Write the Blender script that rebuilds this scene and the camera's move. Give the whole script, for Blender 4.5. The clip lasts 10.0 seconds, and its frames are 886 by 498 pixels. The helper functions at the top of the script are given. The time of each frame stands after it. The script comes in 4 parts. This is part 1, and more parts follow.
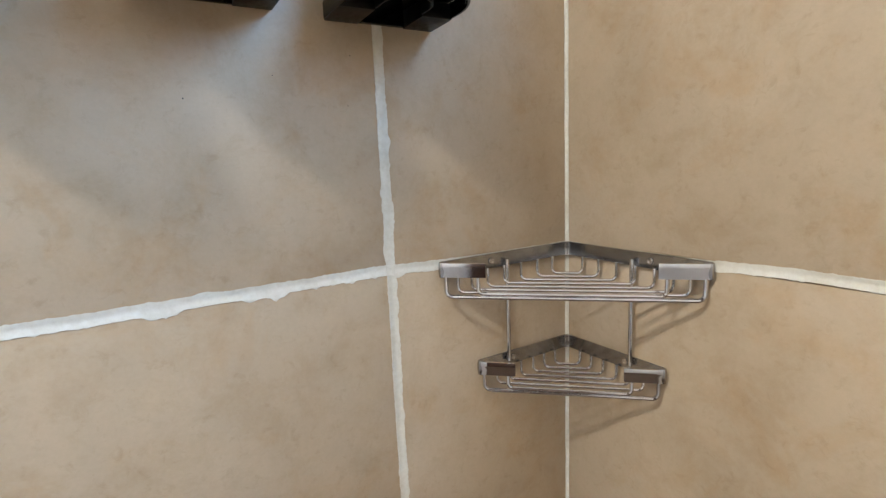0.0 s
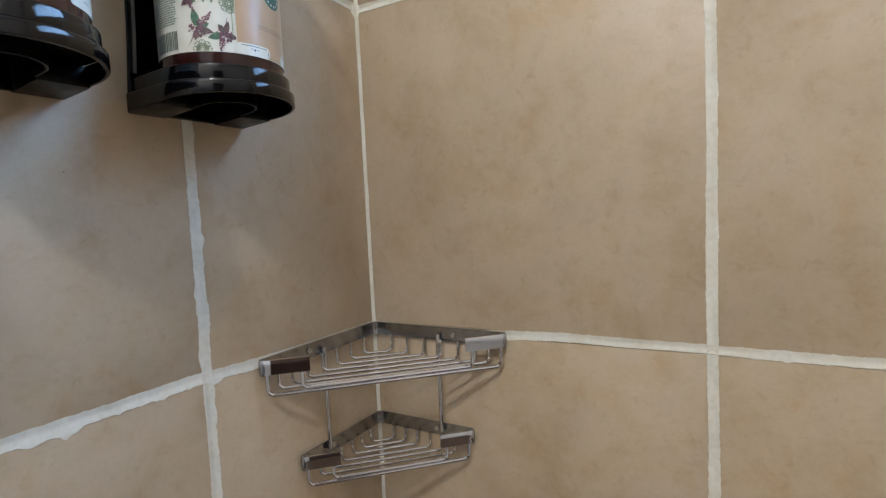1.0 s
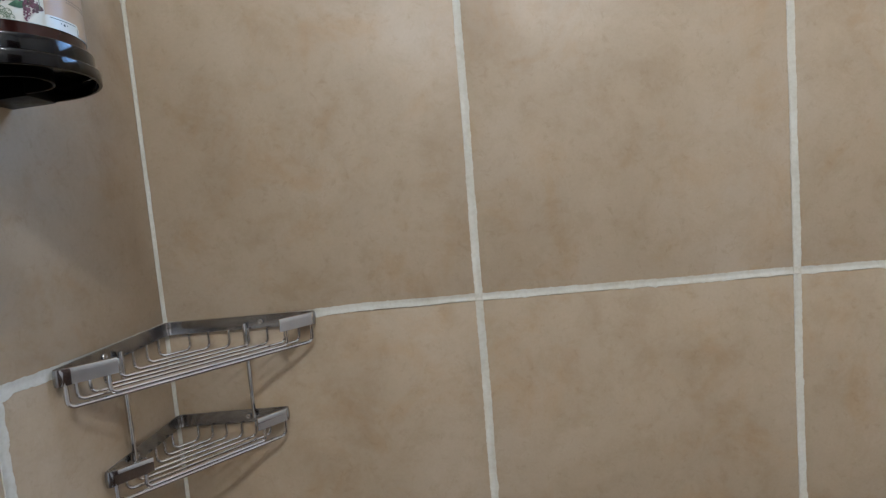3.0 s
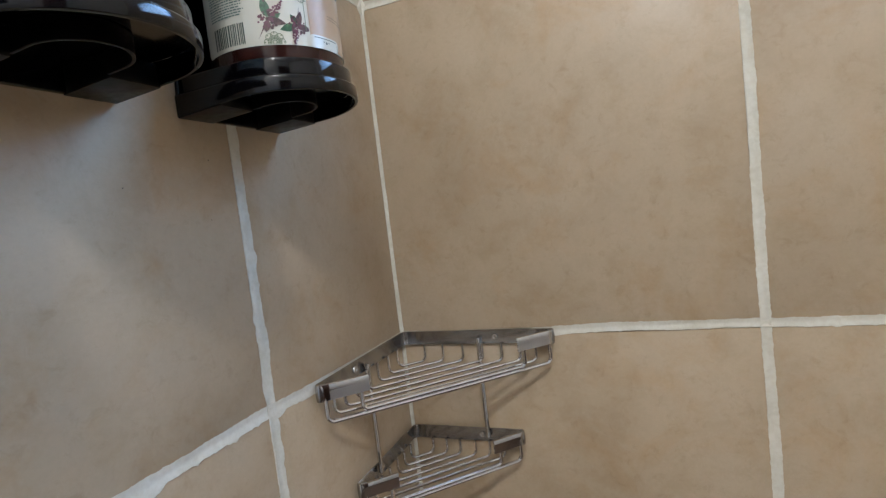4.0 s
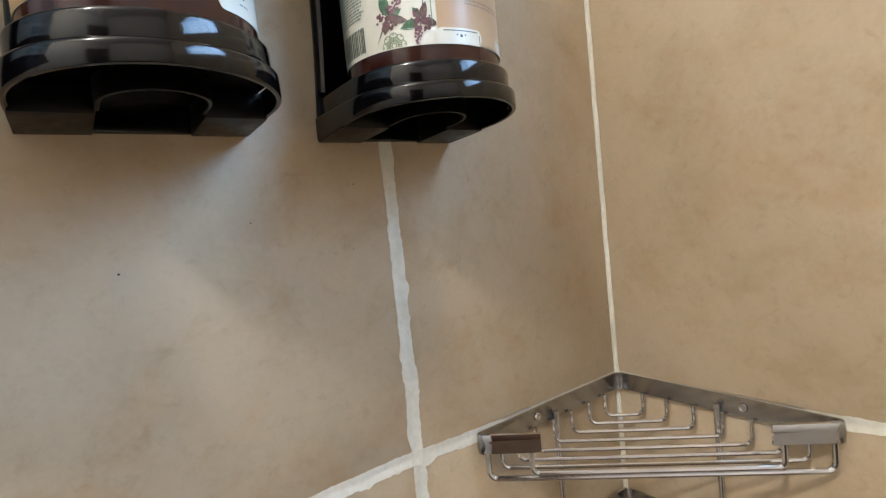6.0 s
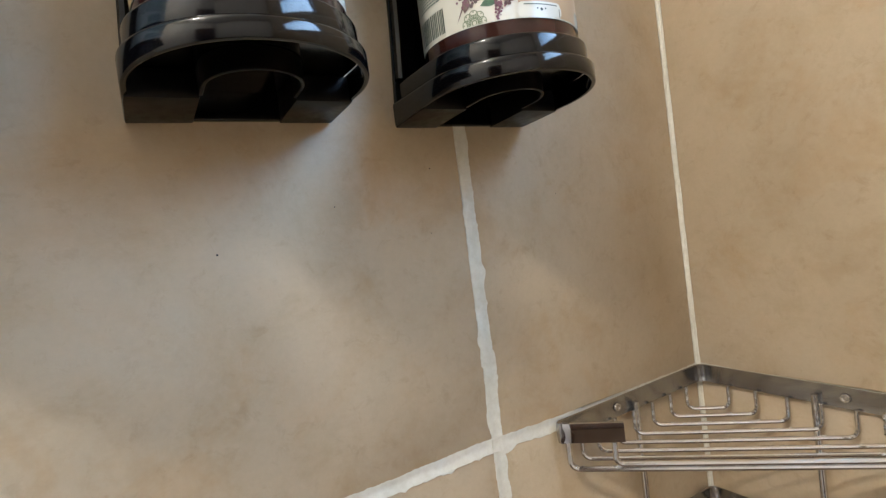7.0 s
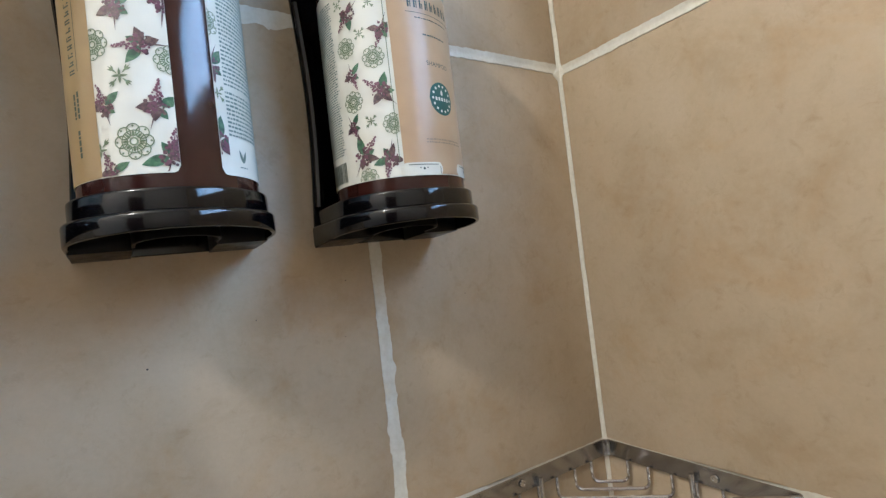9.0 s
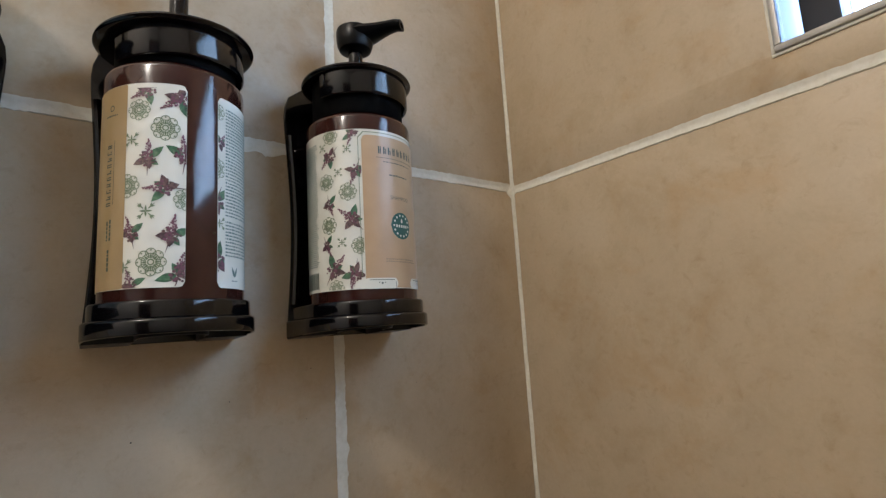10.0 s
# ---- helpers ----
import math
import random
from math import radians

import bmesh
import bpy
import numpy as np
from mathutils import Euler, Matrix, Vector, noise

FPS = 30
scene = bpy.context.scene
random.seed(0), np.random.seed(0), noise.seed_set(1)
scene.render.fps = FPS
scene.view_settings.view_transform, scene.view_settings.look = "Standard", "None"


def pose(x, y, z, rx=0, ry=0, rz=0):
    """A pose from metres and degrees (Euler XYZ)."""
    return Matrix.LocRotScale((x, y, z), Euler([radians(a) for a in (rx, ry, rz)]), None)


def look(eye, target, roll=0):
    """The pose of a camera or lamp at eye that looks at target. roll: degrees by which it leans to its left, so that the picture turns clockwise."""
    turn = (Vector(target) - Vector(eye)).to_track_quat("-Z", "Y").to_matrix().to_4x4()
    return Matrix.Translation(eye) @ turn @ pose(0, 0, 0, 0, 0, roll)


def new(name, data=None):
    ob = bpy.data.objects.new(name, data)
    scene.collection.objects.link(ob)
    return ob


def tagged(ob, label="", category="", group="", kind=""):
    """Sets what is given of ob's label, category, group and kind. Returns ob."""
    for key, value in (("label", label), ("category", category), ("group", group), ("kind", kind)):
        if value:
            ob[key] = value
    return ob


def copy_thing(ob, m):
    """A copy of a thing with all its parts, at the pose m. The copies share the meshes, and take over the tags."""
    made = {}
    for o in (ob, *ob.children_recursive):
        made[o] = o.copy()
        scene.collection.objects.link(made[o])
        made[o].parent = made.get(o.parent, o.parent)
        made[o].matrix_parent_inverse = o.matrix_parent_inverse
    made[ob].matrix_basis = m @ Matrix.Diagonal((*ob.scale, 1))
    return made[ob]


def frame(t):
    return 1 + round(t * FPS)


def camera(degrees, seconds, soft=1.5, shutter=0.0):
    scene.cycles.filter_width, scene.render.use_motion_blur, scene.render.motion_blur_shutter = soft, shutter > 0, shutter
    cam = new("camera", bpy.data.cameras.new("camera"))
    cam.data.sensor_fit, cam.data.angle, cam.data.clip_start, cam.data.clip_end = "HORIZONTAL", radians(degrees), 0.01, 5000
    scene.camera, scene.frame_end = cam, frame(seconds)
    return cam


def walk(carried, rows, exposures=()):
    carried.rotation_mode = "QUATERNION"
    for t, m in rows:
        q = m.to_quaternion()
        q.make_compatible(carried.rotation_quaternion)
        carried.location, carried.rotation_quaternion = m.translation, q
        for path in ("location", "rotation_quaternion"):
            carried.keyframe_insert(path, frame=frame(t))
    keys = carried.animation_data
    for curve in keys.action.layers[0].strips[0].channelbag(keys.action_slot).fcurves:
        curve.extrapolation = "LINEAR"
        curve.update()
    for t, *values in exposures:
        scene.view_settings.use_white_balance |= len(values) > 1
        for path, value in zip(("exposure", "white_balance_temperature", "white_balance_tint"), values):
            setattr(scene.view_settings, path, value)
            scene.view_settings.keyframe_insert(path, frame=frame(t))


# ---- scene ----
cam = camera(81.9, 10.0, soft=1.35)
PATH = [
    (0, (-0.385, -0.375, 1.406), (0.657, 1.298, 1.068), -2.5),
    (0.5, (-0.382, -0.383, 1.434), (1.005, 1.041, 1.218), -2.2),
    (1, (-0.437, -0.35, 1.436), (1.282, 0.663, 1.288), -2.7),
    (1.5, (-0.489, -0.325, 1.43), (1.441, 0.176, 1.282), -3.5),
    (2, (-0.51, -0.324, 1.434), (1.484, -0.261, 1.285), -4.0),
    (2.2, (-0.511, -0.322, 1.427), (1.483, -0.354, 1.281), -4.2),
    (3.3, (-0.528, -0.298, 1.413), (1.459, -0.199, 1.213), -5.8),
    (3.5, (-0.514, -0.304, 1.41), (1.457, -0.029, 1.217), -6.2),
    (4, (-0.471, -0.243, 1.44), (1.384, 0.488, 1.29), -6.7),
    (4.5, (-0.391, -0.261, 1.463), (1.216, 0.925, 1.356), -6.1),
    (5, (-0.311, -0.295, 1.459), (1.044, 1.173, 1.372), -6.0),
    (5.5, (-0.338, -0.287, 1.452), (0.869, 1.307, 1.39), -6.0),
    (5.7, (-0.358, -0.264, 1.465), (0.851, 1.324, 1.332), -5.6),
    (6.8, (-0.364, -0.257, 1.453), (0.684, 1.445, 1.376), -7.0),
    (7, (-0.375, -0.251, 1.451), (0.655, 1.463, 1.38), -7.3),
    (7.5, (-0.381, -0.23, 1.453), (0.604, 1.509, 1.373), -7.9),
    (8, (-0.353, -0.271, 1.447), (0.633, 1.467, 1.369), -8.3),
    (8.5, (-0.344, -0.308, 1.454), (0.695, 1.401, 1.409), -7.8),
    (9, (-0.354, -0.319, 1.492), (0.734, 1.359, 1.54), -6.7),
    (9.5, (-0.372, -0.383, 1.505), (0.745, 1.267, 1.675), -5.1),
    (10, (-0.372, -0.385, 1.514), (0.782, 1.222, 1.806), -3.5),
]
walk(cam, [(t, look(eye, target, roll)) for t, eye, target, roll in PATH], [(0, 0.03, 5980, 10), (1, -0.46, 5780, 10), (2, -0.71, 5470, 10), (3.4, -0.69, 5470, 10), (4, -0.5, 5720, 10), (5.5, -0.08, 6250, 10), (7.5, 0.0, 6500, 10), (9, -0.29, 6120, 10), (9.5, -0.58, 6480, 13), (10, -0.85, 6650, 13)])

# ---- light ----
world = bpy.data.worlds.new("sky")
scene.world = world
world.use_nodes = True
wn = world.node_tree
sky = wn.nodes.new("ShaderNodeTexSky")
sky.sky_type, sky.sun_disc = "NISHITA", False
sky.sun_elevation, sky.sun_rotation = radians(40), radians(230)
wn.nodes["Background"].inputs["Strength"].default_value = 0.12
wn.links.new(sky.outputs["Color"], wn.nodes["Background"].inputs["Color"])

sun = new("sun", bpy.data.lights.new("sun", "SUN"))
sun.data.energy, sun.data.angle, sun.data.color = 2.0, radians(0.5), (1.0, 0.95, 0.88)
sun.matrix_world = look((-4, -4, 6), (0, 0, 1.5))

# daylight that enters by the shower window
WY0, WY1, WZ0, WZ1 = -0.95, -0.2595, 1.6785, 1.97
day = new("window_daylight", bpy.data.lights.new("window_daylight", "AREA"))
day.data.shape, day.data.size, day.data.size_y = "RECTANGLE", WY1 - WY0 - 0.012, WZ1 - WZ0 - 0.012
day.data.energy, day.data.color = 9.4, (0.33, 0.60, 1.0)
day.matrix_world = look((0.03, (WY0 + WY1) / 2, (WZ0 + WZ1) / 2), (-1.0, (WY0 + WY1) / 2, (WZ0 + WZ1) / 2))

# warm lamp of the bathroom ceiling
LAMP = (-1.26, -0.62, 2.54)
lamp = new("ceiling_lamp_light", bpy.data.lights.new("ceiling_lamp_light", "POINT"))
lamp.data.shadow_soft_size = 0.06
lamp.data.energy, lamp.data.color = 53.0, (1.0, 0.95, 0.86)
lamp.matrix_world = pose(*LAMP)


# ---- materials ----
def material(name, color=(0.8, 0.8, 0.8), rough=0.5, metal=0.0, spec=0.5, coat=0.0):
    m = bpy.data.materials.new(name)
    m.use_nodes = True
    b = m.node_tree.nodes["Principled BSDF"]
    b.inputs["Base Color"].default_value = (*color, 1)
    b.inputs["Roughness"].default_value = rough
    b.inputs["Metallic"].default_value = metal
    b.inputs["Specular IOR Level"].default_value = spec
    b.inputs["Coat Weight"].default_value = coat
    return m, m.node_tree, b


def coords(tree, shuffle=0.0):
    """Object coordinates, shifted at random for each object."""
    tc = tree.nodes.new("ShaderNodeTexCoord")
    if not shuffle:
        return tc.outputs["Object"]
    info = tree.nodes.new("ShaderNodeObjectInfo")
    mul = tree.nodes.new("ShaderNodeVectorMath")
    mul.operation = "MULTIPLY_ADD"
    comb = tree.nodes.new("ShaderNodeCombineXYZ")
    for k in range(3):
        tree.links.new(info.outputs["Random"], comb.inputs[k])
    tree.links.new(comb.outputs[0], mul.inputs[0])
    mul.inputs[1].default_value = (shuffle, shuffle * 1.7, shuffle * 0.6)
    tree.links.new(tc.outputs["Object"], mul.inputs[2])
    return mul.outputs[0]


def ramp(tree, fac, stops):
    r = tree.nodes.new("ShaderNodeValToRGB")
    while len(r.color_ramp.elements) < len(stops):
        r.color_ramp.elements.new(0.5)
    for e, (p, c) in zip(r.color_ramp.elements, stops):
        e.position, e.color = p, (*c, 1)
    tree.links.new(fac, r.inputs["Fac"])
    return r.outputs["Color"]


def noise_tex(tree, vec, scale, detail=3.0, rough=0.55, distort=0.0):
    n = tree.nodes.new("ShaderNodeTexNoise")
    n.inputs["Scale"].default_value = scale
    n.inputs["Detail"].default_value = detail
    n.inputs["Roughness"].default_value = rough
    n.inputs["Distortion"].default_value = distort
    tree.links.new(vec, n.inputs["Vector"])
    return n.outputs["Fac"]


def mix(tree, kind, fac, a, b):
    m = tree.nodes.new("ShaderNodeMix")
    m.data_type, m.blend_type = "RGBA", kind
    for value, key in ((fac, 0), (a, 6), (b, 7)):
        if hasattr(value, "is_linked"):
            tree.links.new(value, m.inputs[key])
        elif key == 0:
            m.inputs[key].default_value = value
        else:
            m.inputs[key].default_value = (*value, 1)
    return m.outputs[2]


def bump(tree, b, height, strength, distance):
    n = tree.nodes.new("ShaderNodeBump")
    n.inputs["Strength"].default_value = strength
    n.inputs["Distance"].default_value = distance
    tree.links.new(height, n.inputs["Height"])
    tree.links.new(n.outputs["Normal"], b.inputs["Normal"])


# glazed sand-coloured ceramic, cloudy and faintly speckled
TILE, t_, b_ = material("sand ceramic tile", rough=0.42, spec=0.45)
v_ = coords(t_, 9.0)
cloud = ramp(t_, noise_tex(t_, v_, 5.0, 4, 0.6, 0.4), [(0.30, (0.425, 0.333, 0.224)), (0.52, (0.485, 0.389, 0.270)), (0.72, (0.545, 0.450, 0.332))])
rust = ramp(t_, noise_tex(t_, v_, 14.0, 5, 0.65, 0.6), [(0.52, (1, 1, 1)), (0.68, (0.96, 0.86, 0.73))])
speck = ramp(t_, noise_tex(t_, v_, 95.0, 5, 0.7, 0.5), [(0.56, (1, 1, 1)), (0.70, (0.80, 0.75, 0.68))])
grain = ramp(t_, noise_tex(t_, v_, 320.0, 2, 0.6), [(0.3, (0.93, 0.93, 0.92)), (0.7, (1.04, 1.04, 1.04))])
mottle = ramp(t_, noise_tex(t_, v_, 26.0, 7, 0.72, 0.3), [(0.36, (0.86, 0.81, 0.73)), (0.52, (1, 1, 1)), (0.66, (1.05, 1.05, 1.06))])
c_ = mix(t_, "MULTIPLY", 0.48, mix(t_, "MULTIPLY", 0.62, cloud, rust), speck)
c_ = mix(t_, "MULTIPLY", 0.52, c_, mottle)
c_ = mix(t_, "MULTIPLY", 0.4, c_, grain)
t_.links.new(c_, b_.inputs["Base Color"])
r_ = ramp(t_, noise_tex(t_, v_, 18.0, 4, 0.6), [(0.3, (0.36,) * 3), (0.7, (0.52,) * 3)])
t_.links.new(r_, b_.inputs["Roughness"])
bump(t_, b_, noise_tex(t_, v_, 45.0, 4, 0.55), 0.16, 0.0015)

# hand-smeared off-white grout
GROUT, t_, b_ = material("off-white cement grout", rough=0.9, spec=0.2)
v_ = coords(t_, 5.0)
c_ = ramp(t_, noise_tex(t_, v_, 22.0, 5, 0.65), [(0.25, (0.62, 0.60, 0.51)), (0.5, (0.735, 0.715, 0.63)), (0.75, (0.80, 0.785, 0.71))])
c_ = mix(t_, "MULTIPLY", 0.7, c_, ramp(t_, noise_tex(t_, v_, 260.0, 3, 0.6), [(0.3, (0.88, 0.86, 0.82)), (0.6, (1, 1, 1))]))
t_.links.new(c_, b_.inputs["Base Color"])
bump(t_, b_, noise_tex(t_, v_, 240.0, 4, 0.6), 0.25, 0.0006)

PLASTER, t_, b_ = material("white painted plaster", rough=0.8, spec=0.3)
v_ = coords(t_)
t_.links.new(ramp(t_, noise_tex(t_, v_, 3.0, 5), [(0.3, (0.74, 0.72, 0.68)), (0.7, (0.82, 0.80, 0.77))]), b_.inputs["Base Color"])
bump(t_, b_, noise_tex(t_, v_, 180.0, 3), 0.2, 0.001)

FLOORING, t_, b_ = material("brown ceramic floor", rough=0.5)
t_.links.new(ramp(t_, noise_tex(t_, coords(t_), 7.0, 5), [(0.3, (0.10, 0.062, 0.042)), (0.7, (0.16, 0.105, 0.07))]), b_.inputs["Base Color"])

# polished chrome with water marks: wires, and the duller rim
def chrome(name, lo, hi, shade):
    m, t, b = material(name, (0.7, 0.7, 0.7), 0.1, 1.0)
    v = coords(t)
    t.links.new(ramp(t, noise_tex(t, v, 90.0, 5, 0.7), [(0.40, (lo,) * 3), (0.75, (hi,) * 3)]), b.inputs["Roughness"])
    t.links.new(ramp(t, noise_tex(t, v, 40.0, 4, 0.6), [(0.30, (shade * 0.86, shade * 0.85, shade * 0.85)), (0.55, (shade, shade, shade * 1.01))]), b.inputs["Base Color"])
    return m


CHROME = chrome("chrome plated wire", 0.13, 0.20, 0.70)
RIM = chrome("water-marked chrome sheet", 0.15, 0.25, 0.43)
LIP = chrome("polished chrome lip", 0.06, 0.10, 0.66)

BLACK, t_, b_ = material("glossy black plastic", (0.0016, 0.0016, 0.0022), 0.1, 0.0, 0.48)
r_ = ramp(t_, noise_tex(t_, coords(t_), 130.0, 4, 0.7), [(0.35, (0.085,) * 3), (0.7, (0.15,) * 3)])
t_.links.new(r_, b_.inputs["Roughness"])

SATIN, t_, b_ = material("satin black plastic", (0.002, 0.002, 0.0024), 0.36, 0.0, 0.2)
t_.links.new(ramp(t_, noise_tex(t_, coords(t_), 160.0, 4, 0.7), [(0.35, (0.28,) * 3), (0.7, (0.42,) * 3)]), b_.inputs["Roughness"])

# collar's black, nearly without reflection to stand for shade under the lid
MATT = material("black plastic in lid shade", (0.002, 0.002, 0.002), 0.7, 0.0, 0.03)[0]

AMBER, t_, b_ = material("amber plastic full of shampoo", (0.10, 0.024, 0.012), 0.13, 0.0, 0.5, 0.2)
b_.inputs["Subsurface Weight"].default_value = 0.1
b_.inputs["Subsurface Radius"].default_value = (0.02, 0.006, 0.003)
b_.inputs["Subsurface Scale"].default_value = 0.5
t_.links.new(ramp(t_, noise_tex(t_, coords(t_), 30.0, 3), [(0.3, (0.026, 0.0078, 0.0062)), (0.7, (0.043, 0.0128, 0.0092))]), b_.inputs["Base Color"])

bump(t_, b_, noise_tex(t_, coords(t_), 22.0, 3, 0.5), 0.15, 0.003)

PAPER, t_, b_ = material("cream label film", (0.80, 0.77, 0.66), 0.2, 0.0, 0.5)
t_.links.new(ramp(t_, noise_tex(t_, coords(t_), 60.0, 3), [(0.3, (0.68, 0.66, 0.565)), (0.7, (0.74, 0.72, 0.63))]), b_.inputs["Base Color"])
TAN, t_, b_ = material("tan label print", (0.62, 0.38, 0.20), 0.32)
t_.links.new(ramp(t_, noise_tex(t_, coords(t_), 45.0, 4), [(0.3, (0.43, 0.28, 0.16)), (0.7, (0.49, 0.33, 0.195))]), b_.inputs["Base Color"])
OCHRE, t_, b_ = material("ochre label print", (0.46, 0.32, 0.165), 0.32)
t_.links.new(ramp(t_, noise_tex(t_, coords(t_), 45.0, 4), [(0.3, (0.33, 0.225, 0.105)), (0.7, (0.38, 0.265, 0.13))]), b_.inputs["Base Color"])
PURPLE, t_, b_ = material("plum petal print", (0.13, 0.06, 0.07), 0.4)
t_.links.new(ramp(t_, noise_tex(t_, coords(t_), 420.0, 3, 0.7), [(0.35, (0.040, 0.022, 0.024)), (0.5, (0.105, 0.056, 0.058)), (0.68, (0.20, 0.135, 0.105))]), b_.inputs["Base Color"])
PINK = material("magenta berry print", (0.16, 0.062, 0.088), 0.4)[0]
GREEN, t_, b_ = material("leaf green print", (0.05, 0.15, 0.075), 0.4)
t_.links.new(ramp(t_, noise_tex(t_, coords(t_), 380.0, 3, 0.7), [(0.35, (0.03, 0.075, 0.045)), (0.55, (0.06, 0.16, 0.08)), (0.7, (0.16, 0.22, 0.13))]), b_.inputs["Base Color"])
SAGE = material("sage line print", (0.15, 0.20, 0.11), 0.4)[0]
TEAL = material("dark teal seal print", (0.008, 0.085, 0.068), 0.4)[0]
INK = material("dark green ink", (0.05, 0.075, 0.06), 0.5)[0]
TYPE = material("grey-green small type", (0.13, 0.19, 0.165), 0.5)[0]
FAINT = material("faint brown ink", (0.27, 0.20, 0.13), 0.5)[0]
ALUMINIUM, t_, b_ = material("grey anodised aluminium", (0.52, 0.52, 0.51), 0.42, 0.85)
t_.links.new(ramp(t_, noise_tex(t_, coords(t_), 50.0, 5), [(0.3, (0.42, 0.41, 0.39)), (0.7, (0.58, 0.58, 0.57))]), b_.inputs["Base Color"])
FROST, t_, b_ = material("frosted glass", (0.60, 0.70, 0.92), 0.5)
b_.inputs["Transmission Weight"].default_value = 0.9
HAZE, t_, b_ = material("bright hazy sky", (0.8, 0.85, 0.9), 1.0)
b_.inputs["Emission Color"].default_value = (0.80, 0.90, 1.0, 1)
b_.inputs["Emission Strength"].default_value = 3.0
WHITE = material("white enamel", (0.80, 0.80, 0.80), 0.35)[0]
RUBBER = material("dark window seal", (0.022, 0.022, 0.026), 0.55)[0]
GLASS, t_, b_ = material("clear window glass", (1, 1, 1), 0.02)
b_.inputs["Transmission Weight"].default_value = 1.0


WOOD, t_, b_ = material("dark stained wood", (0.07, 0.035, 0.022), 0.4)
w_ = t_.nodes.new("ShaderNodeMapping")
w_.inputs["Scale"].default_value = (9.0, 9.0, 0.8)
t_.links.new(coords(t_), w_.inputs["Vector"])
t_.links.new(ramp(t_, noise_tex(t_, w_.outputs[0], 6.0, 5, 0.6, 0.8), [(0.3, (0.045, 0.020, 0.013)), (0.7, (0.105, 0.052, 0.032))]), b_.inputs["Base Color"])


# ---- mesh helpers ----
def smooth(bm, angle=35.0):
    bm.normal_update()
    for f in bm.faces:
        f.smooth = True
    for e in bm.edges:
        if len(e.link_faces) != 2 or e.calc_face_angle(0) > radians(angle):
            e.smooth = False


def mesh_of(name, bm, mat, angle=35.0):
    bmesh.ops.recalc_face_normals(bm, faces=bm.faces)
    smooth(bm, angle)
    me = bpy.data.meshes.new(name)
    bm.to_mesh(me)
    bm.free()
    me.materials.append(mat)
    return me


def part(name, bm, mat, parent=None, label="", angle=35.0):
    """One mesh object under a thing or a part."""
    ob = new(name, mesh_of(name, bm, mat, angle))
    ob.parent = parent
    return tagged(ob, label)


def thing(name, x, y, z, label, category, group="", turn=0.0, size=1.0):
    ob = new(name)
    ob.empty_display_size = 0.02
    ob.matrix_world = pose(x, y, z, 0, 0, turn) @ Matrix.Scale(size, 4)
    return tagged(ob, label, category, group)


def bevel(bm, width, segments=2, angle=30.0):
    bm.normal_update()
    edges = [e for e in bm.edges if len(e.link_faces) == 2 and e.calc_face_angle(0) > radians(angle)]
    bmesh.ops.bevel(bm, geom=edges, offset=width, segments=segments, affect="EDGES", profile=0.6)


def box(lo, hi, round_by=0.0, segments=2, bm=None):
    bm = bm or bmesh.new()
    made = bmesh.ops.create_cube(bm, size=1)["verts"]
    for v in made:
        v.co = [lo[k] + (v.co[k] + 0.5) * (hi[k] - lo[k]) for k in range(3)]
    if round_by:
        bevel(bm, round_by, segments)
    return bm


def lathe(profile, steps=64, a0=0.0, a1=360.0, bm=None):
    """A body turned about z from (radius, height) pairs."""
    bm = bm or bmesh.new()
    full = abs(a1 - a0) >= 359.9
    count = steps if full else steps + 1
    rings = []
    for r, z in profile:
        if r < 1e-7:
            rings.append([bm.verts.new((0, 0, z))] * count)
        else:
            ring = []
            for k in range(count):
                a = radians(a0 + (a1 - a0) * k / steps)
                ring.append(bm.verts.new((r * math.cos(a), r * math.sin(a), z)))
            rings.append(ring)
    for low, high in zip(rings, rings[1:]):
        for k in range(steps):
            n = (k + 1) % count
            quad = []
            for v in (low[k], low[n], high[n], high[k]):
                if v not in quad:
                    quad.append(v)
            if len(quad) > 2:
                bm.faces.new(quad)
    return bm


def slab(outline, z0, z1, bm=None):
    """A plate with the given outline in x and y."""
    bm = bm or bmesh.new()
    low = [bm.verts.new((x, y, z0)) for x, y in outline]
    high = [bm.verts.new((x, y, z1)) for x, y in outline]
    n = len(outline)
    bm.faces.new(low[::-1])
    bm.faces.new(high)
    for k in range(n):
        bm.faces.new((low[k], low[(k + 1) % n], high[(k + 1) % n], high[k]))
    return bm


def fillet(points, radius, steps=6):
    """The polyline with its inner corners rounded."""
    pts = [Vector(p) for p in points]
    out = [pts[0]]
    for k in range(1, len(pts) - 1):
        a, p, b = pts[k - 1], pts[k], pts[k + 1]
        u, w = (a - p).normalized(), (b - p).normalized()
        half = u.angle(w) / 2
        cut = min(radius / math.tan(half), (a - p).length * 0.48, (b - p).length * 0.48)
        start, end = p + u * cut, p + w * cut
        rad = cut * math.tan(half)
        centre = p + (u + w).normalized() * (rad / math.sin(half))
        s, e = start - centre, end - centre
        total = s.angle(e)
        axis = s.cross(e).normalized()
        for j in range(steps + 1):
            out.append(centre + Matrix.Rotation(total * j / steps, 3, axis) @ s)
    out.append(pts[-1])
    return out


